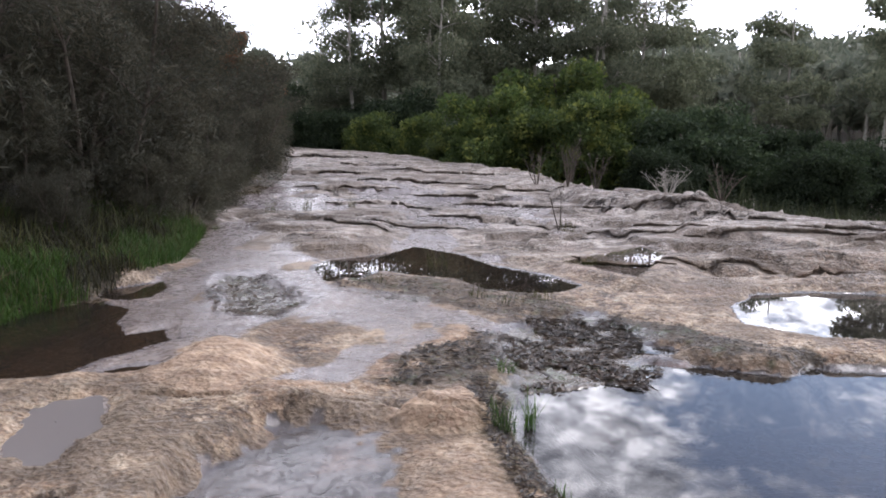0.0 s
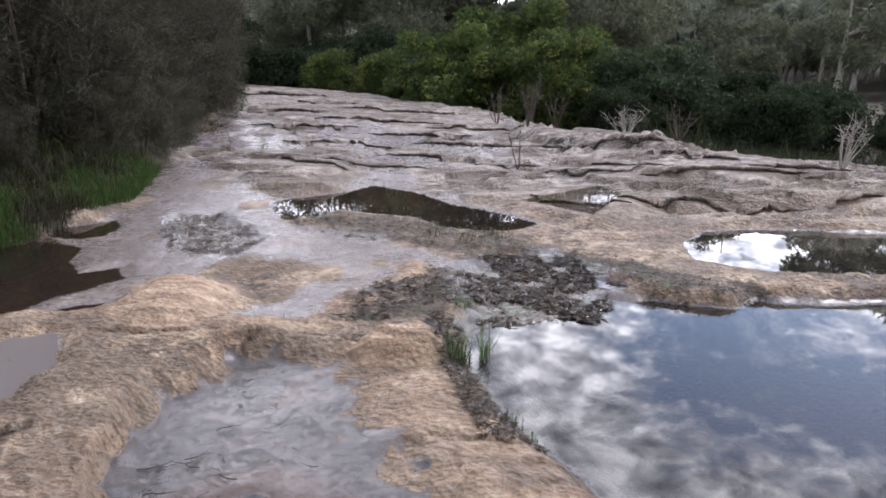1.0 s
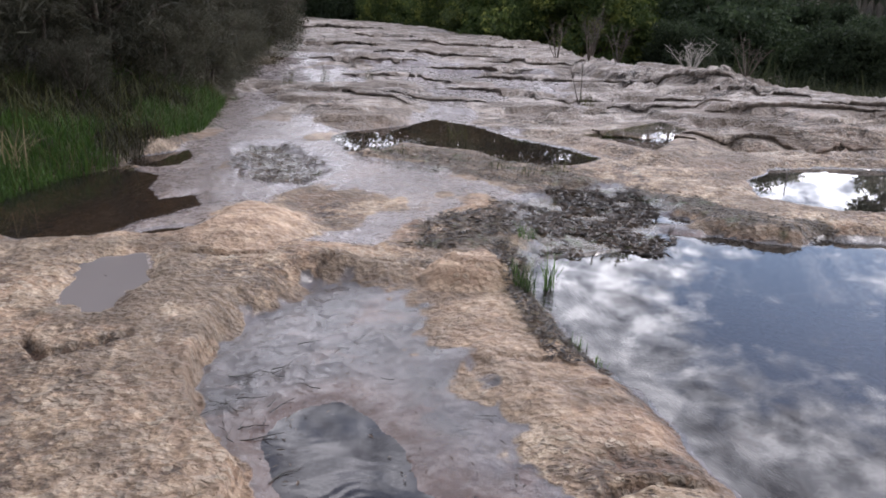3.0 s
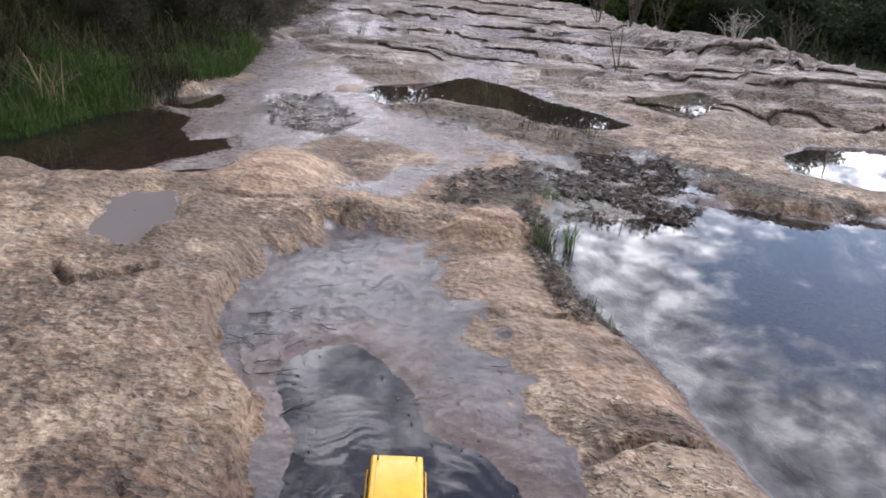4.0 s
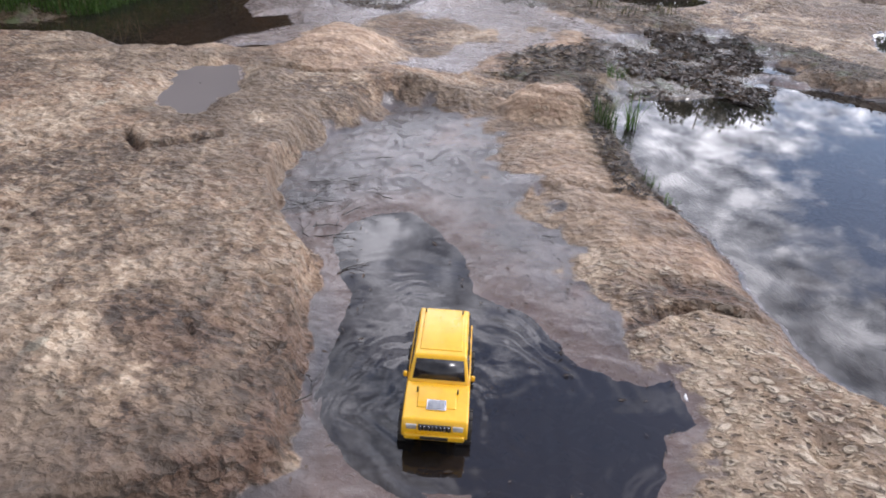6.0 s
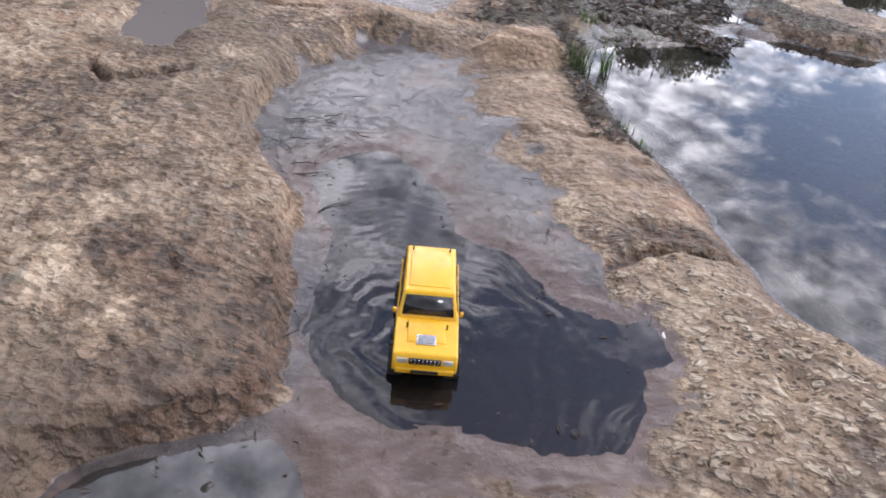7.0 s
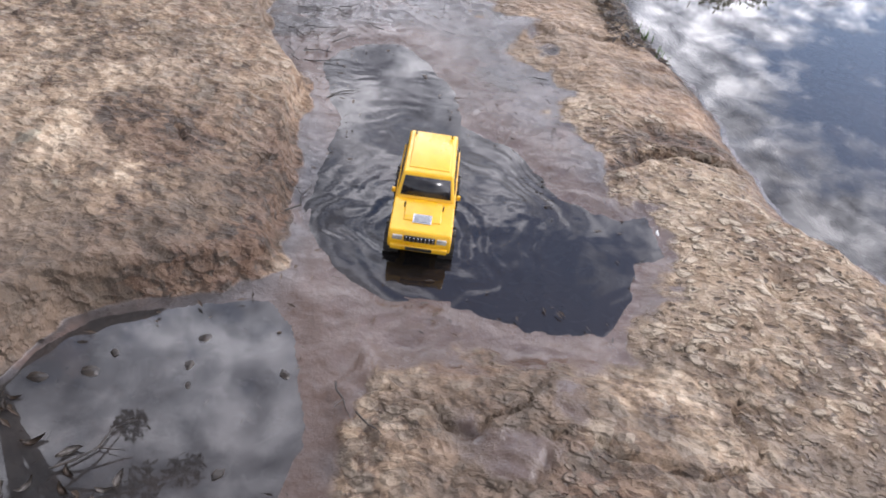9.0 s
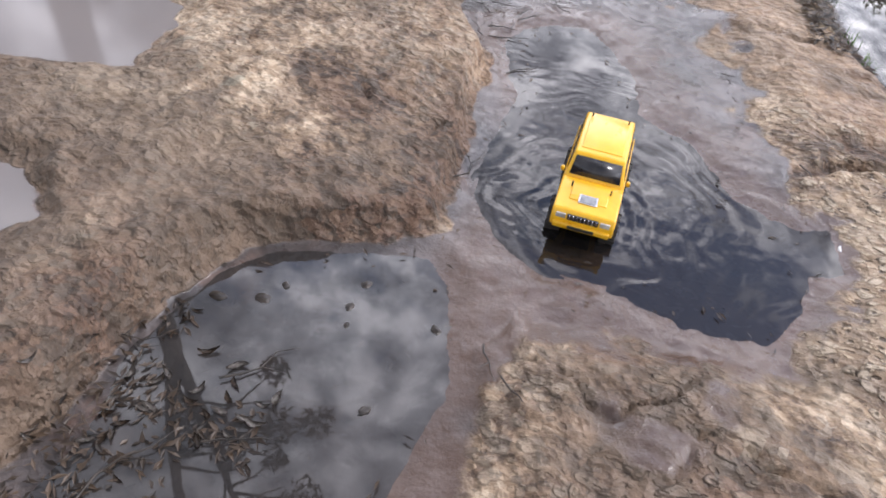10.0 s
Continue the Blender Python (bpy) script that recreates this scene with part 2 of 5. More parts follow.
    silt = g.mix(g.math("MULTIPLY", g.step(wrinkle, 0.50, 0.60), 0.45), silt, (0.04, 0.034, 0.032))
    silt = g.mix(g.math("MULTIPLY", rust_wet, 0.8), silt, g.mix(mid, (0.04, 0.023, 0.017), (0.15, 0.09, 0.062)))
    wet = g.step(g.math("ADD", g.attribute("wet"), g.math("MULTIPLY", g.math("SUBTRACT", g.noise(9.0, 5, 0.65), 0.5), 0.7)), 0.35, 0.65)
    colour = g.mix(wet, rock, silt)
    # thin films of rain over pale slab, part of their sky sheen put into the grey
    film = g.step(g.math("ADD", g.attribute("film"), g.math("MULTIPLY", g.math("SUBTRACT", g.noise(6.0, 6, 0.7, 0.4), 0.5), 0.9)), 0.38, 0.60)
    slick = g.mix(coarse, (0.11, 0.092, 0.09), (0.31, 0.265, 0.255))
    slick = g.mix(g.math("MULTIPLY", g.step(fine, 0.50, 0.62), 0.8), slick, (0.055, 0.045, 0.04))
    colour = g.mix(g.math("MULTIPLY", film, 0.8), colour, slick)
    wet = g.math("MAXIMUM", wet, g.math("MULTIPLY", film, 0.9))
    # earth, roots and dead leaf under the scrub
    earth = g.mix(g.step(fine, 0.35, 0.65), (0.035, 0.026, 0.018), (0.105, 0.078, 0.048))
    earth = g.mix(g.step(g.noise(6.0, 4, 0.6), 0.52, 0.66), earth, (0.06, 0.07, 0.028))
    soil = g.step(g.math("ADD", g.attribute("soil"), g.math("MULTIPLY", g.math("SUBTRACT", mid, 0.5), 0.5)), 0.4, 0.6)
    colour = g.mix(soil, colour, earth)
    moss = g.math("MULTIPLY", g.attribute("moss"), g.step(g.noise(14.0, 4, 0.6), 0.34, 0.50))
    colour = g.mix(g.math("MULTIPLY", moss, 0.8), colour, (0.065, 0.065, 0.024))
    dry = g.math("SUBTRACT", 1.0, wet)
    rough = g.math("ADD", g.math("MULTIPLY", dry, 0.5), g.math("ADD", 0.04, g.math("MULTIPLY", g.step(g.math("ADD", wrinkle, g.math("MULTIPLY", fine, 0.5)), 0.60, 0.95), 0.42)))
    height = g.math("ADD", g.math("MULTIPLY", g.noise(14.0, 5, 0.6), 1.0), g.math("MULTIPLY", grain, 0.10))
    height = g.math("ADD", height, g.math("MULTIPLY", flake, g.math("MULTIPLY", dry, -0.22)))
    height = g.math("ADD", height, g.math("MULTIPLY", g.voronoi(30.0, "F1", 0, jitter.outputs[0]), g.math("MULTIPLY", dry, 0.6)))
    height = g.math("ADD", height, g.math("SUBTRACT", g.math("MULTIPLY", coarse, 0.9), g.math("MULTIPLY", cracked, 1.2)))
    height = g.math("ADD", height, g.math("MULTIPLY", scaled, g.math("MULTIPLY", dry, 0.8)))
    bump = g.bump(height, g.math("ADD", 0.24, g.math("MULTIPLY", dry, 0.76)), 0.027)
    return g.surface(colour, rough, bump)


def water_material(name, tint, ripple=0.0, ior=1.46, murky=0.35, milk=(0.035, 0.034, 0.033), rough=0.015):
    g = Nodes(name)
    normal = g.bump(g.noise(1.7, 2, 0.5, 0.3), 0.006 + ripple, 0.01)
    normal = g.bump(g.noise(7.0, 1, 0.5, 0.6), 0.003 + ripple, 0.004, normal)
    gloss = g.n("BsdfGlossy", Roughness=rough, Normal=normal)
    clear = g.n("BsdfTransparent", Color=tint)
    murk = g.n("BsdfDiffuse", Color=milk)
    body = g.n("MixShader", Fac=murky)
    g.nt.links.new(clear.outputs[0], body.inputs[1])
    g.nt.links.new(murk.outputs[0], body.inputs[2])
    mix = g.n("MixShader", Fac=g.n("Fresnel", IOR=ior, Normal=normal).outputs[0])
    g.nt.links.new(body.outputs[0], mix.inputs[1])
    g.nt.links.new(gloss.outputs[0], mix.inputs[2])
    g.nt.links.new(mix.outputs[0], g.out.inputs[0])
    return g.mat


def leaf_material(name, dark, light, tip=None, rough=0.8):
    g = Nodes(name)
    colour = g.mix(g.island(), dark, light)
    colour = g.mix(g.math("MULTIPLY", g.step(g.noise(0.8, 3, 0.5), 0.4, 0.65), 0.5), colour, dark)
    if tip:
        colour = g.mix(g.step(g.noise(1.4, 3, 0.6), 0.52, 0.66), colour, tip)
    hsv = g.n("HueSaturation", Color=colour, Value=g.math("ADD", 0.75, g.math("MULTIPLY", g.thing(), 0.5)))
    g.surface(hsv.outputs[0], rough)
    lit = g.n("BsdfTranslucent", Color=hsv.outputs[0])
    both = g.n("MixShader", Fac=0.35)
    g.nt.links.new(g.out.inputs[0].links[0].from_socket, both.inputs[1])
    g.nt.links.new(lit.outputs[0], both.inputs[2])
    g.nt.links.new(both.outputs[0], g.out.inputs[0])
    return g.mat


def bark_material(name, dark, light):
    g = Nodes(name)
    v = g.stretch((6, 6, 1.2))
    colour = g.mix(g.step(g.noise(2.0, 6, 0.65, 0.4, v), 0.35, 0.65), dark, light)
    return g.surface(colour, 0.85, g.bump(g.noise(5.0, 5, 0.6, 0, v), 0.5, 0.03))


def plain_material(name, dark, light, scale=30.0, rough=0.5, relief=0.1, metal=0.0, **more):
    g = Nodes(name)
    n = g.noise(scale, 4, 0.6)
    return g.surface(g.mix(g.step(n, 0.3, 0.7), dark, light), g.math("ADD", rough, g.math("MULTIPLY", g.math("SUBTRACT", n, 0.5), 0.2)), g.bump(n, relief, 0.002), Metallic=metal, **more)


GROUND = ground_material()
WATER_CLEAR = water_material("still_pool_water", (0.36, 0.345, 0.31), 0.0, 1.5, 0.2)
WATER_MUD = water_material("muddy_puddle_water", (0.28, 0.26, 0.24), 0.01, 1.5, 0.4, (0.022, 0.021, 0.021))
WATER_MILK = water_material("milky_puddle_water", (0.46, 0.43, 0.40), 0.01, 1.75, 0.45, (0.05, 0.05, 0.051))
# silty water, with the bright sky it would mirror put into its pale milk
WATER_SILT_SKY = water_material("silty_sky_pale_puddle", (0.6, 0.56, 0.54), 0.01, 1.5, 0.55, (0.33, 0.305, 0.295), 0.08)
WATER_THIN = water_material("thin_rain_film", (0.92, 0.90, 0.88), 0.01, 1.5, 0.0)
WATER_BROWN = water_material("tannin_puddle_water", (0.42, 0.27, 0.12))
SCRUB_LEAF = leaf_material("olive_scrub_leaf", (0.044, 0.047, 0.032), (0.115, 0.105, 0.068))
BUSH_LEAF = leaf_material("green_bush_leaf", (0.040, 0.070, 0.020), (0.12, 0.165, 0.042), (0.23, 0.26, 0.06))
# darker greens: the shade these bushes stand in is put into the leaf
DARK_LEAF = leaf_material("shaded_bush_leaf", (0.022, 0.038, 0.019), (0.070, 0.10, 0.044))
GUM_LEAF = leaf_material("grey_green_gum_leaf", (0.105, 0.125, 0.080), (0.27, 0.285, 0.185))
# the haze of distance is put into these paler leaf greens
FAR_LEAF = leaf_material("haze_tinted_woodland_leaf", (0.14, 0.165, 0.12), (0.29, 0.305, 0.225))
RUST_LEAF = leaf_material("dead_rust_leaf", (0.15, 0.065, 0.030), (0.30, 0.15, 0.075))
GRASS_BLADE = leaf_material("fresh_green_grass_blade", (0.022, 0.058, 0.009), (0.085, 0.155, 0.026))
SEDGE_BLADE = leaf_material("sedge_blade", (0.035, 0.045, 0.013), (0.12, 0.115, 0.04))
STRAW_BLADE = leaf_material("dry_straw_blade", (0.22, 0.17, 0.09), (0.40, 0.33, 0.20))
LITTER_LEAF = leaf_material("sodden_leaf_litter", (0.016, 0.012, 0.009), (0.15, 0.105, 0.07), rough=0.4)
GREY_BARK = bark_material("pale_gum_bark", (0.24, 0.215, 0.185), (0.56, 0.53, 0.47))
BROWN_BARK = bark_material("brown_scrub_bark", (0.045, 0.036, 0.028), (0.13, 0.105, 0.08))
DEAD_BARK = bark_material("bleached_dead_wood", (0.28, 0.26, 0.23), (0.50, 0.47, 0.42))
WET_TWIG = plain_material("wet_twig_bark", (0.012, 0.010, 0.008), (0.05, 0.038, 0.028), 40, 0.4)
BOULDER = plain_material("lichened_grey_boulder", (0.10, 0.095, 0.09), (0.34, 0.32, 0.29), 5, 0.8, 0.6)


# ---- meshes from arrays ----
def array_mesh(name, verts, faces, smooth=False):
    """A mesh of equal faces (all triangles or all quads) from arrays."""
    verts, faces = np.asarray(verts, np.float32).reshape(-1, 3), np.asarray(faces, np.int32)
    me = bpy.data.meshes.new(name)
    count, corners = faces.shape
    me.vertices.add(len(verts))
    me.vertices.foreach_set("co", verts.ravel())
    me.loops.add(count * corners)
    me.loops.foreach_set("vertex_index", faces.ravel())
    me.polygons.add(count)
    me.polygons.foreach_set("loop_start", np.arange(0, count * corners, corners, dtype=np.int32))
    me.polygons.foreach_set("use_smooth", np.full(count, smooth, bool))
    me.update(calc_edges=True)
    return me


def part(name, data, material, parent, label=""):
    """Links a bmesh or a mesh as one mesh object under a thing or under a part."""
    if isinstance(data, bmesh.types.BMesh):
        bm, data = data, bpy.data.meshes.new(name)
        bm.to_mesh(data)
        bm.free()
    if material and not data.materials:
        data.materials.append(material)
    ob = new(name, data)
    ob.parent = parent
    return tagged(ob, label)


def thing(name, at, label, category, group="", kind="", turn=0.0):
    ob = new(name)
    ob.matrix_world = pose(*at, 0, 0, turn)
    return tagged(ob, label, category, group, kind)


def noise2(x, y, seed=0):
    """Smooth value noise from -1 to 1 on arrays."""
    xi, yi = np.floor(x).astype(np.int64), np.floor(y).astype(np.int64)
    fx, fy = x - xi, y - yi
    fx, fy = fx * fx * fx * (fx * (fx * 6 - 15) + 10), fy * fy * fy * (fy * (fy * 6 - 15) + 10)

    def lattice(i, j):
        h = (i * 374761393 + j * 668265263 + seed * 1442695041) & 0xFFFFFFFF
        h = ((h ^ (h >> 13)) * 1274126177) & 0xFFFFFFFF
        return ((h ^ (h >> 16)) & 0xFFFF) / 32767.5 - 1

    a, b = lattice(xi, yi), lattice(xi + 1, yi)
    c, d = lattice(xi, yi + 1), lattice(xi + 1, yi + 1)
    return (a + (b - a) * fx) * (1 - fy) + (c + (d - c) * fx) * fy


def fractal(x, y, octaves=4, seed=0, rough=0.5):
    total, amp, norm = 0, 1.0, 0
    for k in range(octaves):
        total = total + amp * noise2(x * 2 ** k + 17.3 * k, y * 2 ** k - 9.1 * k, seed + k)
        norm, amp = norm + amp, amp * rough
    return total / norm


def ease(t):
    t = np.clip(t, 0, 1)
    return t * t * (3 - 2 * t)


def signed(x, y, outline):
    """Distance to a closed outline, negative inside."""
    best, inside = np.full(x.shape, 1e9), np.zeros(x.shape, bool)
    for (ax, ay), (bx, by) in zip(outline, outline[1:] + outline[:1]):
        ex, ey = bx - ax, by - ay
        t = np.clip(((x - ax) * ex + (y - ay) * ey) / (ex * ex + ey * ey), 0, 1)
        best = np.minimum(best, (x - ax - t * ex) ** 2 + (y - ay - t * ey) ** 2)
        if ey:
            inside ^= ((ay > y) != (by > y)) & (x < ex * (y - ay) / ey + ax)
    return np.where(inside, -1, 1) * np.sqrt(best)


# ---- the lie of the land ----
BIG_POOL = [(7, -2.0), (2.6, 0.75), (1.2, 1.42), (0.96, 1.63), (0.84, 2.02), (0.69, 2.51), (0.5, 2.93), (0.40, 3.45), (0.46, 4.15), (0.75, 4.22), (1.1, 4.42), (1.35, 4.8), (1.88, 4.62), (2.23, 4.5), (2.5, 4.7), (2.95, 4.65), (7, 4.95)]
FAR_POOL = [(-1.39, 7.72), (-1.15, 8.06), (-0.73, 8.37), (-0.31, 9.07), (0.18, 8.58), (0.54, 7.88), (0.98, 7.43), (1.34, 6.91), (1.07, 6.59), (0.73, 6.57), (0.43, 6.7), (0.17, 7.15), (-0.23, 7.27), (-0.6, 7.5), (-0.83, 6.98), (-1.08, 6.85)]
LEFT_POOL = [(-2.73, 3.96), (-2.37, 3.99), (-2.17, 4.09), (-2.08, 4.4), (-1.96, 4.57), (-1.82, 4.86), (-1.95, 5.16), (-2.17, 4.98), (-2.36, 5.25), (-2.47, 5.69), (-2.8, 5.9), (-3.5, 5.8), (-4.2, 5.3), (-4.4, 4.1), (-3.4, 3.85)]
GRASS_POOL = [(-2.9, 6.3), (-2.57, 6.76), (-2.42, 6.41), (-2.46, 6.1), (-2.6, 5.98), (-2.85, 6.02)]
LOBE_PUDDLE = [(-1.99, 4.16), (-1.9, 4.27), (-1.73, 4.31), (-1.79, 4.14)]
BRIGHT_POOL = [(3.28, 5.24), (2.85, 5.3), (2.42, 5.65), (2.55, 6.2), (2.95, 6.75), (3.6, 6.95), (5.2, 6.8), (5.4, 5.3)]
SMALL_PUDDLE = [(-2.0, 3.43), (-1.9, 3.54), (-1.74, 3.62), (-1.57, 3.23), (-1.6, 3.05), (-1.58, 2.82), (-1.71, 2.8), (-1.9, 3.13)]
SIDE_PUDDLE = [(-2.25, 1.12), (-1.95, 1.5), (-1.64, 1.5), (-1.54, 1.26), (-1.51, 1.03), (-1.67, 0.96), (-1.92, 0.9)]
EDGE_PUDDLE = [(-1.6, 0.5), (-1.41, 0.55), (-1.29, 0.43), (-1.29, 0.37), (-1.6, 0.3)]
TINY_PUDDLE = [(1.34, 4.92), (1.6, 4.86), (1.7, 4.98), (1.44, 5.06)]
SHALLOW_PUDDLE = [(1.35, 7.85), (1.72, 8.2), (2.46, 9.0), (2.6, 8.5), (2.3, 7.7), (1.93, 7.1)]
PUDDLE = [(-0.7, 2.0), (-0.66, 2.14), (-0.57, 2.24), (-0.45, 2.29), (-0.32, 2.18), (-0.19, 2.0), (-0.13, 1.78), (-0.05, 1.74), (0.07, 1.7), (0.12, 1.6), (0.2, 1.46), (0.38, 1.42), (0.47, 1.46), (0.51, 1.38), (0.53, 1.29), (0.43, 1.23), (0.43, 1.08), (0.37, 0.93), (0.26, 0.9), (0.15, 0.89), (-0.03, 0.94), (-0.18, 0.91), (-0.29, 0.92), (-0.46, 1.13), (-0.5, 1.38), (-0.51, 1.62), (-0.59, 1.8)]
NEAR_PUDDLE = [(-0.45, 0.8), (-0.6, 0.74), (-0.76, 0.66), (-0.85, 0.55), (-0.86, 0.4), (-0.86, 0.25), (-0.82, 0.1), (-0.8, -0.35), (-0.3, -0.3), (-0.27, 0.2), (-0.26, 0.45), (-0.33, 0.63), (-0.38, 0.74)]
MUD = [(-0.78, 3.4), (-0.85, 3.08), (-0.96, 2.98), (-1.05, 2.72), (-1.04, 2.41), (-0.98, 2.2), (-0.84, 1.96), (-0.7, 1.8), (-0.66, 1.6), (-0.63, 1.44), (-0.56, 1.24), (-0.53, 1.08), (-0.47, 0.95), (-0.56, 0.85), (-0.7, 0.77), (-0.87, 0.64), (-0.88, 0.48), (-0.88, 0.3), (-0.93, 0.0), (-0.95, -0.5), (-0.2, -0.5), (-0.2, 0.3), (-0.28, 0.62), (-0.25, 0.8), (-0.09, 0.77), (0.05, 0.8), (0.2, 0.85), (0.38, 0.88), (0.45, 1.1), (0.48, 1.22), (0.56, 1.3), (0.5, 1.5), (0.3, 1.56), (0.3, 1.72), (0.2, 1.95), (0.12, 2.25), (-0.1, 2.55), (-0.3, 2.9), (-0.42, 3.3), (-0.62, 3.45)]
VALLEY = [(400, 8.0), (7.4, 10.3), (4.9, 12.1), (4.1, 15.3), (3.1, 17.0), (2.4, 24.0), (0.0, 28.5), (-4.0, 34.0), (-7.5, 39.0), (-12, 60), (-14, 700), (700, 700)]
SCRUB_BANK = [(-3.2, 4.1), (-3.0, 4.95), (-2.95, 5.8), (-3.25, 6.9), (-2.95, 7.9), (-3.1, 9.4), (-3.9, 12.4), (-3.6, 14.0), (-4.1, 18.4), (-5.2, 25.0), (-8.0, 38.0), (-14, 60), (-14, 700), (-700, 700), (-700, -40), (-8, -40), (-6.5, 1.0), (-4.6, 3.4)]
LITTER = [(0.54, 5.24), (0.88, 5.6), (1.2, 5.8), (1.26, 5.45), (1.45, 5.2), (1.38, 4.86), (1.18, 4.32), (0.84, 4.15), (0.55, 4.15), (0.5, 4.65)]
GRAVEL = [(1.25, 5.85), (1.74, 5.51), (2.17, 5.04), (2.66, 4.78), (2.5, 4.6), (2.27, 4.6), (1.89, 4.72), (1.61, 5.0), (1.4, 5.2)]
MARSH = [(-1.0, 6.75), (-0.62, 7.3), (-0.11, 7.17), (0.42, 6.65), (0.88, 6.5), (1.17, 6.35), (1.18, 5.87), (0.6, 5.55), (0.3, 5.83), (-0.08, 6.15), (-0.53, 6.25)]
APRON = [(-0.37, 4.46), (0.0, 4.79), (0.37, 5.23), (0.57, 5.14), (0.48, 4.41), (0.25, 4.11), (-0.02, 4.06), (-0.32, 4.02)]
TONGUE = [(-0.23, 3.52), (-0.09, 3.72), (0.07, 3.85), (0.2, 3.83), (0.27, 3.64), (0.24, 3.45), (0.05, 3.38), (-0.16, 3.42)]
LUMP = [(-1.68, 4.03), (-1.68, 4.45), (-1.52, 4.75), (-1.19, 4.74), (-0.95, 4.43), (-1.04, 4.12), (-1.2, 3.75), (-1.41, 3.75)]
BARE_STRIP = [(-0.25, 3.3), (0.28, 3.3), (0.42, 2.75), (0.7, 2.1), (0.42, 2.0), (0.2, 2.3), (-0.02, 2.65), (-0.2, 2.95)]
FILM = [(-3.2, 9.5), (-2.95, 10.8), (-1.4, 7.9), (-0.95, 6.6), (-0.2, 6.3), (0.3, 5.75), (0.45, 5.3), (-0.05, 4.85), (-0.4, 4.4), (-0.45, 3.95), (-0.85, 4.05), (-1.0, 4.5), (-1.5, 4.95), (-1.72, 4.2), (-2.6, 3.8), (-2.7, 4.6), (-2.6, 6.3), (-2.8, 7.6)]
LEDGE = [(2.6, 16.6), (3.9, 13.6), (4.8, 11.8), (4.5, 11.4), (3.4, 12.6), (2.3, 15.2)]
SEEP = [(-2.1, 7.0), (-1.85, 7.1), (-1.2, 6.15), (-1.3, 5.6), (-1.7, 5.8)]
CRACKS = [[(-0.92, 2.98), (-0.80, 3.35), (-0.76, 3.55), (-0.66, 3.68), (-0.30, 3.72), (0.02, 3.52), (0.25, 3.50)], [(-1.55, 3.60), (-1.3, 3.66), (-1.05, 3.58)], [(-0.9, 4.6), (-0.75, 4.2), (-0.5, 4.05)], [(-1.35, 2.55), (-1.6, 2.35), (-1.75, 2.5)], [(0.35, 1.68), (0.55, 1.82), (0.8, 1.84)]]
# outline, level of the water, depth, width of the shore outside and inside
POOLS = [(BIG_POOL, 0.0, 0.22, 0.16, 0.5), (FAR_POOL, 0.08, 0.07, 0.25, 0.3), (LEFT_POOL, 0.06, 0.10, 0.10, 0.35), (GRASS_POOL, 0.07, 0.05, 0.10, 0.2), (LOBE_PUDDLE, 0.06, 0.04, 0.06, 0.1), (BRIGHT_POOL, 0.05, 0.16, 0.12, 0.4),
         (SMALL_PUDDLE, 0.115, 0.02, 0.12, 0.2), (SIDE_PUDDLE, 0.10, 0.02, 0.12, 0.2), (EDGE_PUDDLE, 0.10, 0.02, 0.1, 0.2), (SHALLOW_PUDDLE, 0.15, 0.03, 0.2, 0.3), (TINY_PUDDLE, 0.03, 0.04, 0.1, 0.1), (PUDDLE, 0.03, 0.035, 0.06, 0.22), (NEAR_PUDDLE, 0.03, 0.04, 0.09, 0.15)]


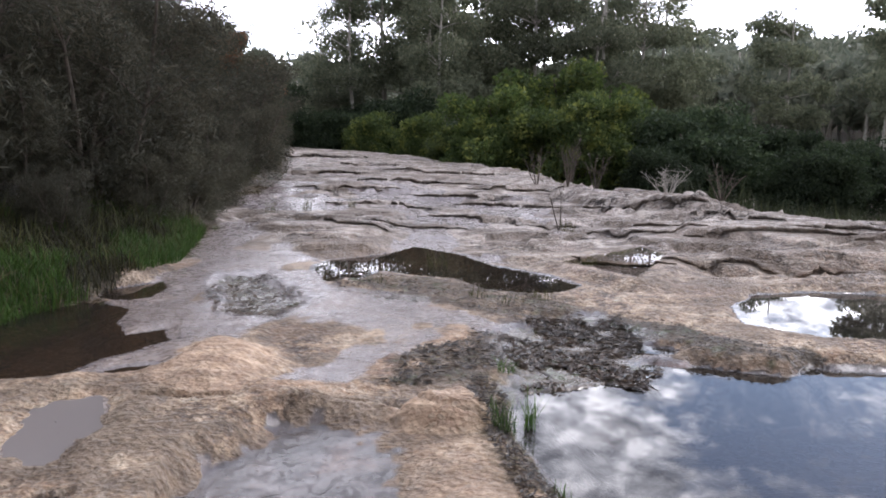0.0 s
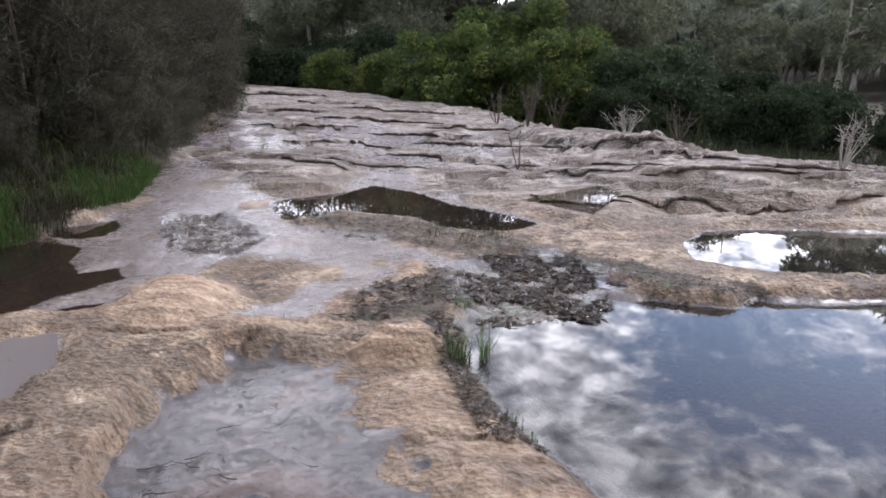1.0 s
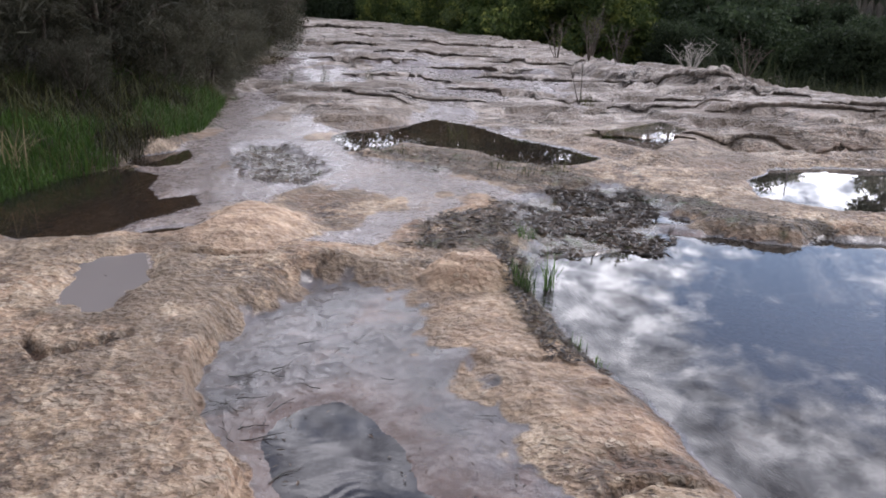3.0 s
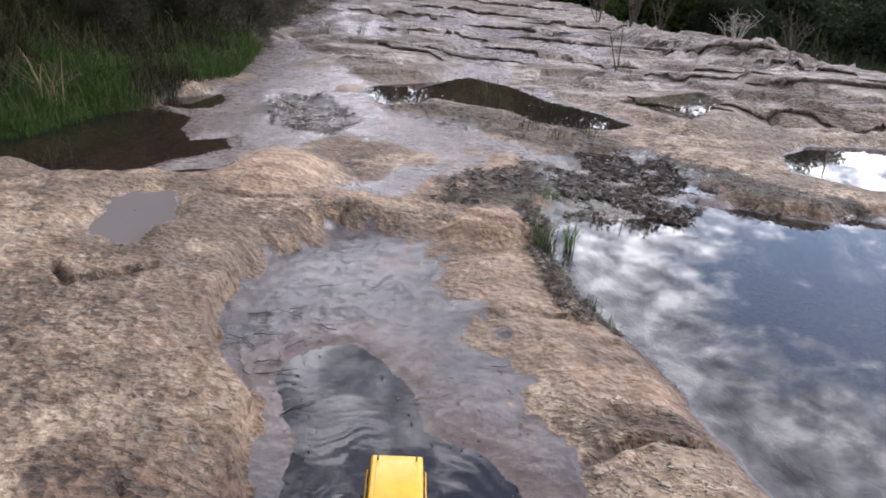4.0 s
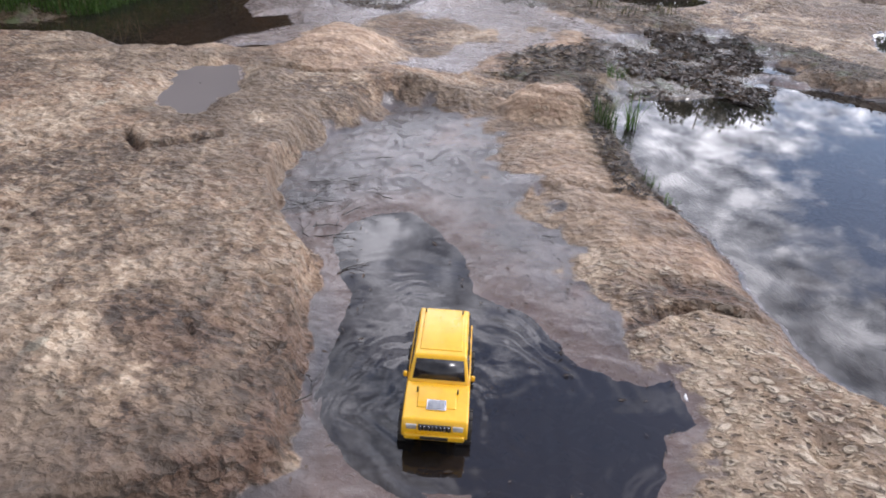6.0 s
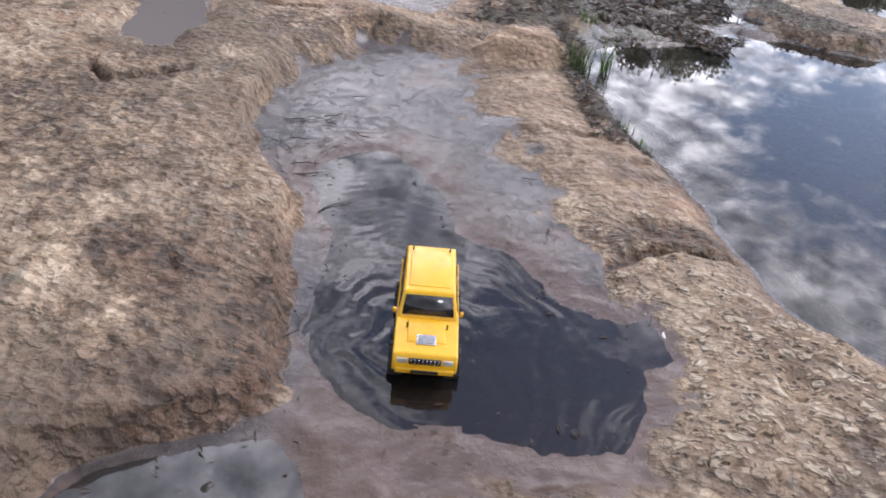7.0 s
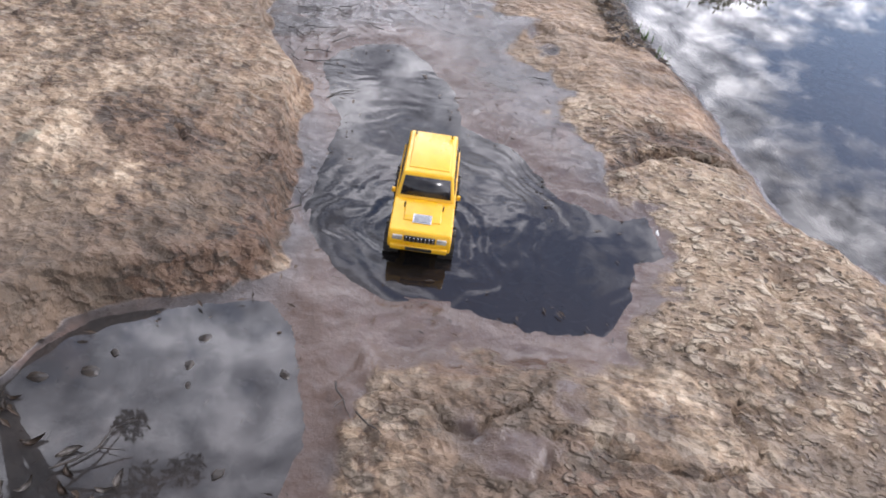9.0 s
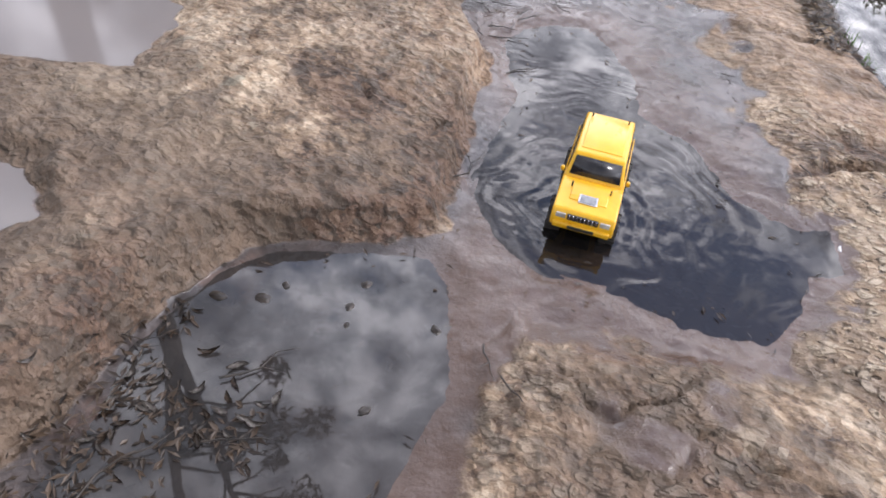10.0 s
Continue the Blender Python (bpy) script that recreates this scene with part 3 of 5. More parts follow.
def land(x, y):
    """Height of the ground and its masks (wet, soil, moss, crust) at arrays x, y."""
    x, y = np.asarray(x, float), np.asarray(y, float)
    rag = 0.05 * fractal(x * 3, y * 3, 4, 40) + 0.015 * fractal(x * 22, y * 22, 2, 44)
    far = ease((y - 5) / 4)
    z = 0.075 + 0.07 * ease((-x - 0.35) / 0.6) + 0.018 * np.clip(y - 6, 0, 26) + 0.20 * ease((x - 2.2) / 2.6) * ease((y - 5.5) / 4)
    lump, tongue = signed(x, y, LUMP) + 1.5 * rag, signed(x, y, TONGUE) + 0.6 * rag
    z = z + 0.07 * (1 - ease((tongue + 0.09) / 0.10)) + 0.03 * (1 - ease((tongue + 0.02) / 0.03)) + 0.045 * np.exp(-((x + 0.5) ** 2 / 0.3 + (y - 3.62) ** 2 / 0.012))
    z = z + 0.065 * (1 - ease((lump + 0.25) / 0.35))
    z = z + 0.026 * fractal(x * 0.9, y * 0.9, 3, 1) + 0.016 * fractal(x * 4, y * 4, 3, 5) + 0.010 * fractal(x * 17, y * 20, 3, 9) + 0.006 * np.abs(fractal(x * 26, y * 28, 2, 13)) * (1 - far)
    # bedding: flat benches with short steep risers
    q = 0.075 + 0.03 * ease((x - 1) / 3)
    rolling = z + far * (0.10 * fractal(x * 0.55 + 7, y * 0.8, 4, 20, 0.6) + 0.03 * fractal(x * 2.2, y * 3.2, 3, 25))
    bench = rolling / q
    share = bench - np.floor(bench)
    stepped = q * (np.floor(bench) + 0.18 * share + 0.82 * ease((share - 0.80) / 0.20))
    z = z + (stepped - z) * far * (0.55 + 0.4 * ease((x + 0.5) / 3))
    z = z + far * (0.012 * fractal(x * 6, y * 8, 4, 22, 0.6))
    # short fissures and undercut hollows
    f = fractal(x * 1.1 + 5, y * 3.0, 3, 31)
    z = z - 0.08 * far * ease((f - 0.26) / 0.05)
    c = np.abs(fractal(x * 2.2 + 2, y * 2.8, 3, 35))
    z = z - 0.022 * (1 - ease(c / 0.03)) * ease((noise2(x * 1.3, y * 1.3, 36) + 0.1) / 0.4)
    groove = np.zeros_like(z)
    for crack in CRACKS:
        near = np.full(z.shape, 9.0)
        for (ax, ay), (bx, by) in zip(crack, crack[1:]):
            ex, ey = bx - ax, by - ay
            t = np.clip(((x - ax) * ex + (y - ay) * ey) / (ex * ex + ey * ey), 0, 1)
            near = np.minimum(near, np.hypot(x - ax - t * ex, y - ay - t * ey))
        cut = 1 - ease((near + 0.4 * rag) / 0.032)
        z, groove = z - 0.05 * cut, np.maximum(groove, cut)
    for cx, cy, rx, ry, deep in ((3.0, 7.75, 0.36, 0.26, 0.22), (-2.3, 23.5, 0.6, 0.5, 0.2), (4.3, 7.9, 0.8, 0.26, 0.2), (0.82, 1.22, 0.05, 0.06, 0.025), (0.95, 5.85, 0.22, 0.12, 0.05), (-1.38, 3.62, 0.2, 0.05, 0.035), (0.55, 1.95, 0.16, 0.07, 0.025)):
        z = z - deep * np.exp(-(((x - cx) / rx) ** 2 + ((y - cy) / ry) ** 2) ** 2)
    d = signed(x, y, LEDGE) + 2 * rag
    z = z + 0.13 * (1 - ease((d + 0.1) / 0.14))
    wet, soil, moss, film = np.zeros_like(z), np.zeros_like(z), np.zeros_like(z), np.zeros_like(z)
    # the mud basin: a sharp bank on its inner side, a soft one toward the pool
    d = signed(x, y, MUD) + 0.5 * rag + 0.018 * fractal(x * 12, y * 12, 3, 47)
    stain_and_groove = (1 - ease((d - 0.03) / (0.08 + 0.24 * ease((1.45 - y) / 0.4)))) * ease((-0.42 - x) / 0.1) * ease((1.9 - y) / 0.6)
    stain_and_groove = np.maximum(stain_and_groove, np.exp(-(((x - 0.66) / 0.26) ** 2 + ((y - 1.93) / 0.09) ** 2) ** 2))
    stain_and_groove = np.maximum(stain_and_groove, 0.85 * ease((2.0 - y) / 0.9) * ease((-0.5 - x) / 0.3) * ease((fractal(x * 2.2, y * 2.2, 4, 57) + 0.12) / 0.35))
    # the cut grooves take the same dark colour along their length
    stain_and_groove = np.maximum(stain_and_groove, groove)
    stain_and_groove = np.maximum(stain_and_groove, 0.85 * ease((fractal(x * 6, y * 6, 3, 67) + 0.3) / 0.4) * np.exp(-(((x - 0.2) / 0.24) ** 2 + ((y - 0.5) / 0.36) ** 2) ** 2))
    stain_and_groove = np.maximum(stain_and_groove, 0.8 * (1 - ease((signed(x, y, BIG_POOL) + rag - 0.02) / 0.12)))
    soft = 0.045 + 0.22 * ease((x + 0.42) / 0.15) + 0.2 * ease((y - 2.6) / 0.5)
    floor_z = 0.037 + 0.006 * fractal(x * 6, y * 6, 3, 50) + 0.0025 * fractal(x * 40, y * 40, 2, 55)
    z = floor_z + (z - floor_z) * ease((d + 0.02) / soft)
    wet = np.maximum(wet, 1 - ease((d + 0.065 + 0.8 * np.minimum(soft, 0.3) * fractal(x * 4.5, y * 4.5, 4, 49, 0.65)) / (0.02 + 0.85 * soft)))
    film = np.maximum(film, 0.3 * (1 - ease((d - 0.02) / 0.2)) * ease((x + 0.42) / 0.15) * ease((fractal(x * 3, y * 3, 3, 53) + 0.1) / 0.3))
    ring = signed(x, y, PUDDLE) + rag
    rust = (1 - ease((ring - 0.05) / 0.2)) * ease((x + 0.35 + 0.8 * np.maximum(y - 1.2, 0)) / 0.25)
    rust = np.maximum(rust, 0.7 * ease((fractal(x * 5, y * 5, 3, 59) + 0.35) / 0.5) * np.exp(-(((x - 0.17) / 0.2) ** 2 + ((y - 0.6) / 0.3) ** 2) ** 2))
    wet = np.maximum(wet, 0.62 * ease((fractal(x * 6, y * 6, 4, 63) + 0.25) / 0.5) * np.exp(-(((x - 0.17) / 0.18) ** 2 + ((y - 0.6) / 0.3) ** 2) ** 2))
    rust = np.maximum(rust, 0.95 * ease((x + 0.5) / 0.15) * (1 - ease((y - 1.05) / 0.3)) * ease((fractal(x * 4, y * 4, 3, 68) + 0.75) / 0.5))
    rust = np.maximum(rust, 0.75 * (1 - ease((d + 0.22) / 0.2)) * ease((x + 0.1) / 0.3) * ease((fractal(x * 3, y * 3, 3, 69) + 0.5) / 0.5))
    d = signed(x, y, FILM) + 2 * rag
    flat = 0.062 + 0.018 * np.clip(y - 6, 0, 26) + 0.016 * fractal(x * 1.6, y * 1.6, 3, 71) + 0.006 * fractal(x * 9, y * 9, 3, 72)
    z = z + (flat - z) * 0.85 * (1 - ease((d + 0.1) / 0.35))
    for outline, level, deep, shore, inner in POOLS:
        d = signed(x, y, outline) + (1.6 if deep < 0.031 else 0.5 if deep < 0.07 else 1.0) * rag
        out = ease(d / shore)
        bed = level - deep * ease(-d / inner)
        lip = np.maximum(z, level + 0.006 - 0.4 * np.maximum(d - shore, 0))
        z = np.where(d > 0, level + (lip - level) * out, np.minimum(z, bed))
        if deep < 0.031:
            film = np.maximum(film, 1 - ease((d + 0.03) / 0.06))
            continue
        wet = np.maximum(wet, (1 - ease((d - 0.01) / (0.015 + 0.25 * np.maximum(noise2(x * 1.1, y * 1.1, 66), 0)))) * 0.95)
    d = signed(x, y, LITTER) + 2 * rag
    low = 0.014 + 0.012 * fractal(x * 5, y * 5, 3, 58)
    z = np.where(signed(x, y, BIG_POOL) > -0.05, low + (z - low) * ease((d + 0.1) / 0.35), z)
    wet = np.maximum(wet, 0.9 * (1 - ease(d / 0.4)))
    d = signed(x, y, SEEP) + 2 * rag
    wet = np.maximum(wet, 0.9 * (1 - ease(d / 0.5)))
    z = z - 0.05 * (1 - ease((d + 0.1) / 0.3))
    # rain-wet films on the middle slab
    d = signed(x, y, FILM) + 3 * rag
    patch = (1 - ease((d + 0.15) / 0.35)) * ease((fractal(x * 1.4 + 1, y * 0.8, 4, 60) + 0.55) / 0.4) * (1 - ease((tongue * -1 + 0.02) / 0.04))
    film = np.maximum(film, 0.9 * patch)
    upper = ease((fractal(x * 0.9 + 1, y * 0.55, 4, 61) + 0.32) / 0.3) * ease((y - 7.0) / 1.5) * (1 - ease((x - 0.4 - 0.07 * y) / 1.3)) * (1 - 0.5 * ease((y - 12) / 8))
    film = np.maximum(film, 0.8 * upper)
    # beds of dead leaf and grit
    for outline, much in ((GRAVEL, 0.57), (MARSH, 0.52), (APRON, 0.55), (LITTER, 0.8), (SEEP, 0.58)):
        d = signed(x, y, outline) + 2.5 * rag
        soil = np.maximum(soil, much * (1 - ease((d + 0.05) / 0.25)))
    # smooth bare rock, and the scaly crust of the low shelf
    tan = np.maximum(1 - ease((tongue + 0.0) / 0.05), 0.75 * (1 - ease((lump + 0.1) / 0.3)))
    tan = np.maximum(tan, 0.5 * (1 - ease((signed(x, y, BARE_STRIP) + 2 * rag) / 0.2)))
    scaly = ease((x + 0.05) / 0.25) * (1 - ease((y - 1.9) / 0.5))
    scaly = np.maximum(scaly, 0.45 * ease((0.3 - x) / 0.3) * (1 - ease((y - 3.6) / 0.8)))
    crust = ease((y - 5.5) / 5)
    bank = signed(x, y, BIG_POOL)
    moss = (1 - ease(bank / 0.35)) * ease((y - 2.5) / 0.3) * (1 - ease((y - 4.0) / 0.4)) * (bank > 0)
    # the scrubby bank and the drop to the valley
    d = signed(x, y, SCRUB_BANK) + 4 * rag
    z = z + 0.35 * (1 - np.exp(np.minimum(d, 0) / 1.2)) + 0.10 * np.clip(-d, 0, 12) + 0.03 * np.clip(-d - 12, 0, 200)
    soil = np.maximum(soil, 1 - ease((d + 0.1) / 0.5))
    d = signed(x, y, VALLEY) + 7 * rag
    z = z - 1.15 * ease(-d / 1.6) - 0.05 * np.clip(-d - 2, 0, 10) + 0.04 * np.clip(-d - 22, 0, 30)
    z = z + 24 * ease((np.hypot(x, y) - 70) / 200) * ease((-d - 20) / 40)
    soil = np.maximum(soil, 1 - ease((d + 1.0) / 0.6))
    return z, wet, soil, moss, crust, stain_and_groove, film, rust, tan, scaly


def spot(x, y, sink=0.0):
    return (x, y, float(land(np.array([x]), np.array([y]))[0][0]) - sink)


def spaced(start, stop, first, growth):
    values = [start]
    while values[-1] < stop:
        values.append(values[-1] + first * max(1.0, (values[-1] - start) / 1.6 + 0.4) ** growth)
    return values


def build_ground():
    near = [-600, -250, -100, -40, -18, -8, -5, -3, -2, -1.5, -1.2] + list(np.arange(-1.0, 0.3, 0.03))
    ys = np.array(near + spaced(0.3, 45, 0.0105, 1.12) + [50, 56, 64, 74, 86, 100, 120, 150, 190, 240, 320, 450, 650])
    core = np.arange(-2.2, 2.2001, 0.0115)
    wing = 2.2 * 1.09 ** np.arange(1, 62)
    us = np.concatenate([-wing[::-1], core, wing])
    wide = np.maximum(1.0, (ys + 0.5) / 2.6)
    wide = np.minimum(wide, 18)
    X, Y = us[None, :] * wide[:, None], np.repeat(ys[:, None], len(us), 1)
    z, wet, soil, moss, crust, stain_and_groove, film, rust, tan, scaly = land(X, Y)
    rows, cols = X.shape
    i = np.arange(rows * cols).reshape(rows, cols)
    faces = np.stack([i[:-1, :-1], i[:-1, 1:], i[1:, 1:], i[1:, :-1]], -1).reshape(-1, 4)
    me = array_mesh("ground", np.stack([X, Y, z], -1), faces, True)
    for name, values in (("wet", wet), ("soil", soil), ("moss", moss), ("crust", crust), ("stain_and_groove", stain_and_groove), ("film", film), ("rust", rust), ("tan", tan), ("scaly", scaly)):
        me.attributes.new(name, "FLOAT", "POINT").data.foreach_set("value", values.ravel().astype(np.float32))
    me.materials.append(GROUND)
    return tagged(new("ground", me), "pinkish sandstone creek slab with wet silt and scrub soil", "ground", kind="structure")


ground = build_ground()


def build_water(name, outline, level, material, label, grow=0.12):
    """A flat sheet of water that runs a little way under its shore."""
    bm = bmesh.new()
    cx, cy = sum(p[0] for p in outline) / len(outline), sum(p[1] for p in outline) / len(outline)
    area = sum(a[0] * b[1] - b[0] * a[1] for a, b in zip(outline, outline[1:] + outline[:1]))
    ring = []
    for a, b, c in zip(outline[-1:] + outline[:-1], outline, outline[1:] + outline[:1]):
        e, f = (Vector(b) - Vector(a)).normalized(), (Vector(c) - Vector(b)).normalized()
        n = (Vector((e.y, -e.x)) + Vector((f.y, -f.x))) * (0.5 if area > 0 else -0.5)
        ring.append(bm.verts.new((b[0] + n.x * grow, b[1] + n.y * grow, level)))
    face = bm.faces.new(ring)
    face.normal_update()
    if face.normal.z < 0:
        face.normal_flip()
    bmesh.ops.triangulate(bm, faces=[face])
    ob = part(name, bm, material, None)
    ob.visible_shadow = False
    return tagged(ob, label, "water", kind="structure")


build_water("water_pool", BIG_POOL, 0.0, WATER_CLEAR, "still rock pool mirroring blue sky and broken cloud")
build_water("water_far_pool", FAR_POOL, 0.08, WATER_BROWN, "shallow tea-brown pool on the rock slab")
build_water("water_side_pool", LEFT_POOL, 0.06, WATER_BROWN, "dark brown seep pool below the green grass", 0.07)
build_water("water_ledge_pool", BRIGHT_POOL, 0.05, WATER_CLEAR, "small rock pool with bright sky reflection")
build_water("water_small_puddle", SMALL_PUDDLE, 0.115, WATER_SILT_SKY, "thin grey puddle on buff sandstone", 0.04)
build_water("water_thin_puddle", SIDE_PUDDLE, 0.10, WATER_SILT_SKY, "thin pale puddle on sandstone", 0.04)
build_water("water_edge_puddle", EDGE_PUDDLE, 0.10, WATER_SILT_SKY, "thin pale puddle on sandstone", 0.04)
build_water("water_grass_pool", GRASS_POOL, 0.07, WATER_BROWN, "small brown pool at the grassy verge", 0.05)
build_water("water_lobe_puddle", LOBE_PUDDLE, 0.06, WATER_BROWN, "small dark puddle beside a rounded lump of rock", 0.03)
build_water("water_tiny_puddle", TINY_PUDDLE, 0.03, WATER_CLEAR, "tiny puddle beside the leaf litter", 0.04)
build_water("water_shallow_puddle", SHALLOW_PUDDLE, 0.15, WATER_THIN, "thin film of rainwater on the slab", 0.04)


def build_rippled(name, outline, level, material, label, source):
    """A fine sheet of water with spreading rings round a source."""
    xs, ys = np.array(outline).T
    gx, gy = np.meshgrid(np.arange(xs.min() - 0.06, xs.max() + 0.06, 0.007), np.arange(ys.min() - 0.06, ys.max() + 0.06, 0.007))
    warp = 0.22 * fractal(gx * 2.2, gy * 2.2, 4, 70)
    r = np.hypot((gx - source[0]) * 1.15, gy - source[1]) + warp
    z = level + 0.0016 * np.sin(r * 88 + 3 * noise2(gx * 4, gy * 4, 78)) * np.exp(-r / 0.30) * ease(r / 0.2) * (0.5 + 0.7 * noise2(gx * 5, gy * 5, 77)) + 0.0012 * fractal(gx * 7, gy * 10, 4, 75) * (1 - ease((r - 0.2) / 0.5))
    rows, cols = gx.shape
    i = np.arange(rows * cols).reshape(rows, cols)
    faces = np.stack([i[:-1, :-1], i[:-1, 1:], i[1:, 1:], i[1:, :-1]], -1).reshape(-1, 4)
    keep = signed(gx, gy, outline)[:-1, :-1].ravel() < 0.06
    ob = part(name, array_mesh(name, np.stack([gx, gy, z], -1), faces[keep], True), material, None)
    ob.visible_shadow = False
    return tagged(ob, label, "water", kind="structure")


build_rippled("water_mud_puddle", PUDDLE, 0.03, WATER_MUD, "grey muddy puddle rippled round the toy car", (-0.16, 1.2))
build_water("water_near_puddle", NEAR_PUDDLE, 0.03, WATER_MILK, "grey muddy puddle with floating debris", 0.03)


def build_ledge(cx, cy, long, wide, turn, high):
    """A thin overhanging bed of rock: a low lip along its front, buried at its back."""
    c, q = math.cos(turn), math.sin(turn)
    u, v = np.meshgrid(np.linspace(0, 1, 70), np.linspace(0, 1, 12), indexing="ij")
    along = (u - 0.5) * long
    front = 0.34 * wide * fractal(along * 2.5 + 3 * cx, along * 0 + cy, 5, 81, 0.65)
    taper = np.sin(np.pi * np.clip(u, 0, 1)) ** 0.6
    deep = front + v * wide * (0.25 + 0.75 * taper)
    x, y = cx + along * c - deep * q, cy + along * q + deep * c
    top = land(x, y)[0] + high * taper * (1 - v ** 3) * (1 + 0.7 * fractal(x * 5, y * 5, 4, 83, 0.6)) + 0.012 * (1 - v) - 0.02 * v
    under_x, under_y = x[:, 0] - q * 0.12, y[:, 0] + c * 0.12
    lip = np.stack([x[:, 0], y[:, 0], top[:, 0] - 0.45 * high * taper[:, 0] - 0.004], -1)
    root = np.stack([under_x, under_y, land(under_x, under_y)[0] - 0.03], -1)
    rows = [root, lip] + [np.stack([x[:, k], y[:, k], top[:, k]], -1) for k in range(12)]
    verts = np.stack(rows, 0)
    i = np.arange(14 * 70).reshape(14, 70)
    faces = np.stack([i[:-1, :-1], i[:-1, 1:], i[1:, 1:], i[1:, :-1]], -1).reshape(-1, 4)
    me = array_mesh("rock_ledge", verts, faces, True)
    me.attributes.new("crust", "FLOAT", "POINT").data.foreach_set("value", ease((verts[..., 1] - 5.5) / 5).ravel().astype(np.float32))
    me.materials.append(GROUND)
    return tagged(new("rock_ledge", me), "low undercut ledge of layered sandstone", "rock ledge", kind="structure")


for cx, cy, long, wide, turn, high in ((3.7, 12.6, 2.6, 0.9, -0.75, 0.16), (4.5, 11.2, 1.2, 0.6, -0.7, 0.13), (3.3, 8.1, 1.3, 0.6, -0.1, 0.12), (4.6, 8.0, 1.6, 0.5, 0.1, 0.13), (4.3, 9.4, 1.8, 0.6, -0.15, 0.11), (2.3, 11.0, 2.2, 0.6, -0.25, 0.08), (0.6, 11.6, 1.6, 0.5, -0.3, 0.08), (-0.5, 10.4, 1.4, 0.5, -0.1, 0.07), (-1.5, 10.3, 1.6, 0.5, -0.6, 0.08), (1.2, 13.6, 1.6, 0.7, -0.1, 0.12), (-2.2, 23.3, 1.6, 0.9, 0.1, 0.2), (-0.5, 17.5, 2.4, 0.8, 0.0, 0.13), (1.6, 16.4, 1.8, 0.7, -0.3, 0.11), (-2.0, 15.5, 1.8, 0.6, 0.05, 0.1), (-3.0, 19.5, 1.8, 0.8, 0.1, 0.16), (3.0, 10.0, 1.6, 0.5, -0.2, 0.09), (5.3, 9.8, 1.6, 0.6, -0.1, 0.12), (2.0, 7.95, 0.9, 0.3, -0.35, 0.05), (-1.1, 12.8, 1.5, 0.5, 0.0, 0.09), (0.4, 14.8, 1.7, 0.6, 0.1, 0.1), (-4.4, 27.5, 2.6, 1.0, 0.1, 0.25), (0.2, 21.5, 3.0, 1.0, 0.0, 0.16), (5.9, 8.9, 1.5, 0.5, 0.05, 0.12)):
    build_ledge(cx, cy, long * 1.25, wide * 1.5, turn, high * 0.42)


# ---- plants ----
def tube(points, radii, sides=6):
    """Vertices and quads of a tapered tube along points."""
    points = [Vector(p) for p in points]
    verts, faces = [], []
    for k, p in enumerate(points):
        way = (points[min(k + 1, len(points) - 1)] - points[max(k - 1, 0)]).normalized()
        side = way.cross(Vector((0.3, 0.9, 0.2))).normalized()
        other = way.cross(side)
        for s in range(sides):
            a = 2 * math.pi * s / sides
            verts.append(p + (side * math.cos(a) + other * math.sin(a)) * radii[k])
    for k in range(len(points) - 1):
        for s in range(sides):
            t = (s + 1) % sides
            faces.append((k * sides + s, k * sides + t, (k + 1) * sides + t, (k + 1) * sides + s))
    return verts, faces


def tubes_mesh(name, runs, sides=6):
    verts, faces = [], []
    for points, radii in runs:
        v, f = tube(points, radii, sides)
        faces += [tuple(i + len(verts) for i in q) for q in f]
        verts += v
    return array_mesh(name, np.array([tuple(v) for v in verts]), faces, True)


def leaves_mesh(name, centres, length, width, rng, droop=0.0):
    """One narrow rhombic leaf for each centre, turned at random."""
    n = len(centres)
    way = rng.normal(size=(n, 3))
    way[:, 2] -= droop
    way /= np.linalg.norm(way, axis=1)[:, None]
    side = np.cross(way, rng.normal(size=(n, 3)))
    side /= np.linalg.norm(side, axis=1)[:, None]
    size = rng.uniform(0.6, 1.4, (n, 1))
    a, b = way * length * 0.5 * size, side * width * 0.5 * size
    lift = np.cross(way, side) * width * 0.2
    verts = np.stack([centres - a, centres + b + lift - a * 0.15, centres + a, centres - b + lift - a * 0.15], 1)
    return array_mesh(name, verts, np.arange(4 * n).reshape(n, 4))


def clumps(rng, ends, per, spread, flat=0.7):
    """Leaf centres in soft clumps round the ends of the limbs, denser toward their skins."""
    out = []
    for e, s in ends:
        d = rng.normal(size=(per, 3))
        d /= np.linalg.norm(d, axis=1)[:, None]
        r = spread * s * rng.uniform(0.25, 1.0, (per, 1)) ** 0.6
        d[:, 2] *= flat
        out.append(np.array(e) + d * r)
    return np.concatenate(out)


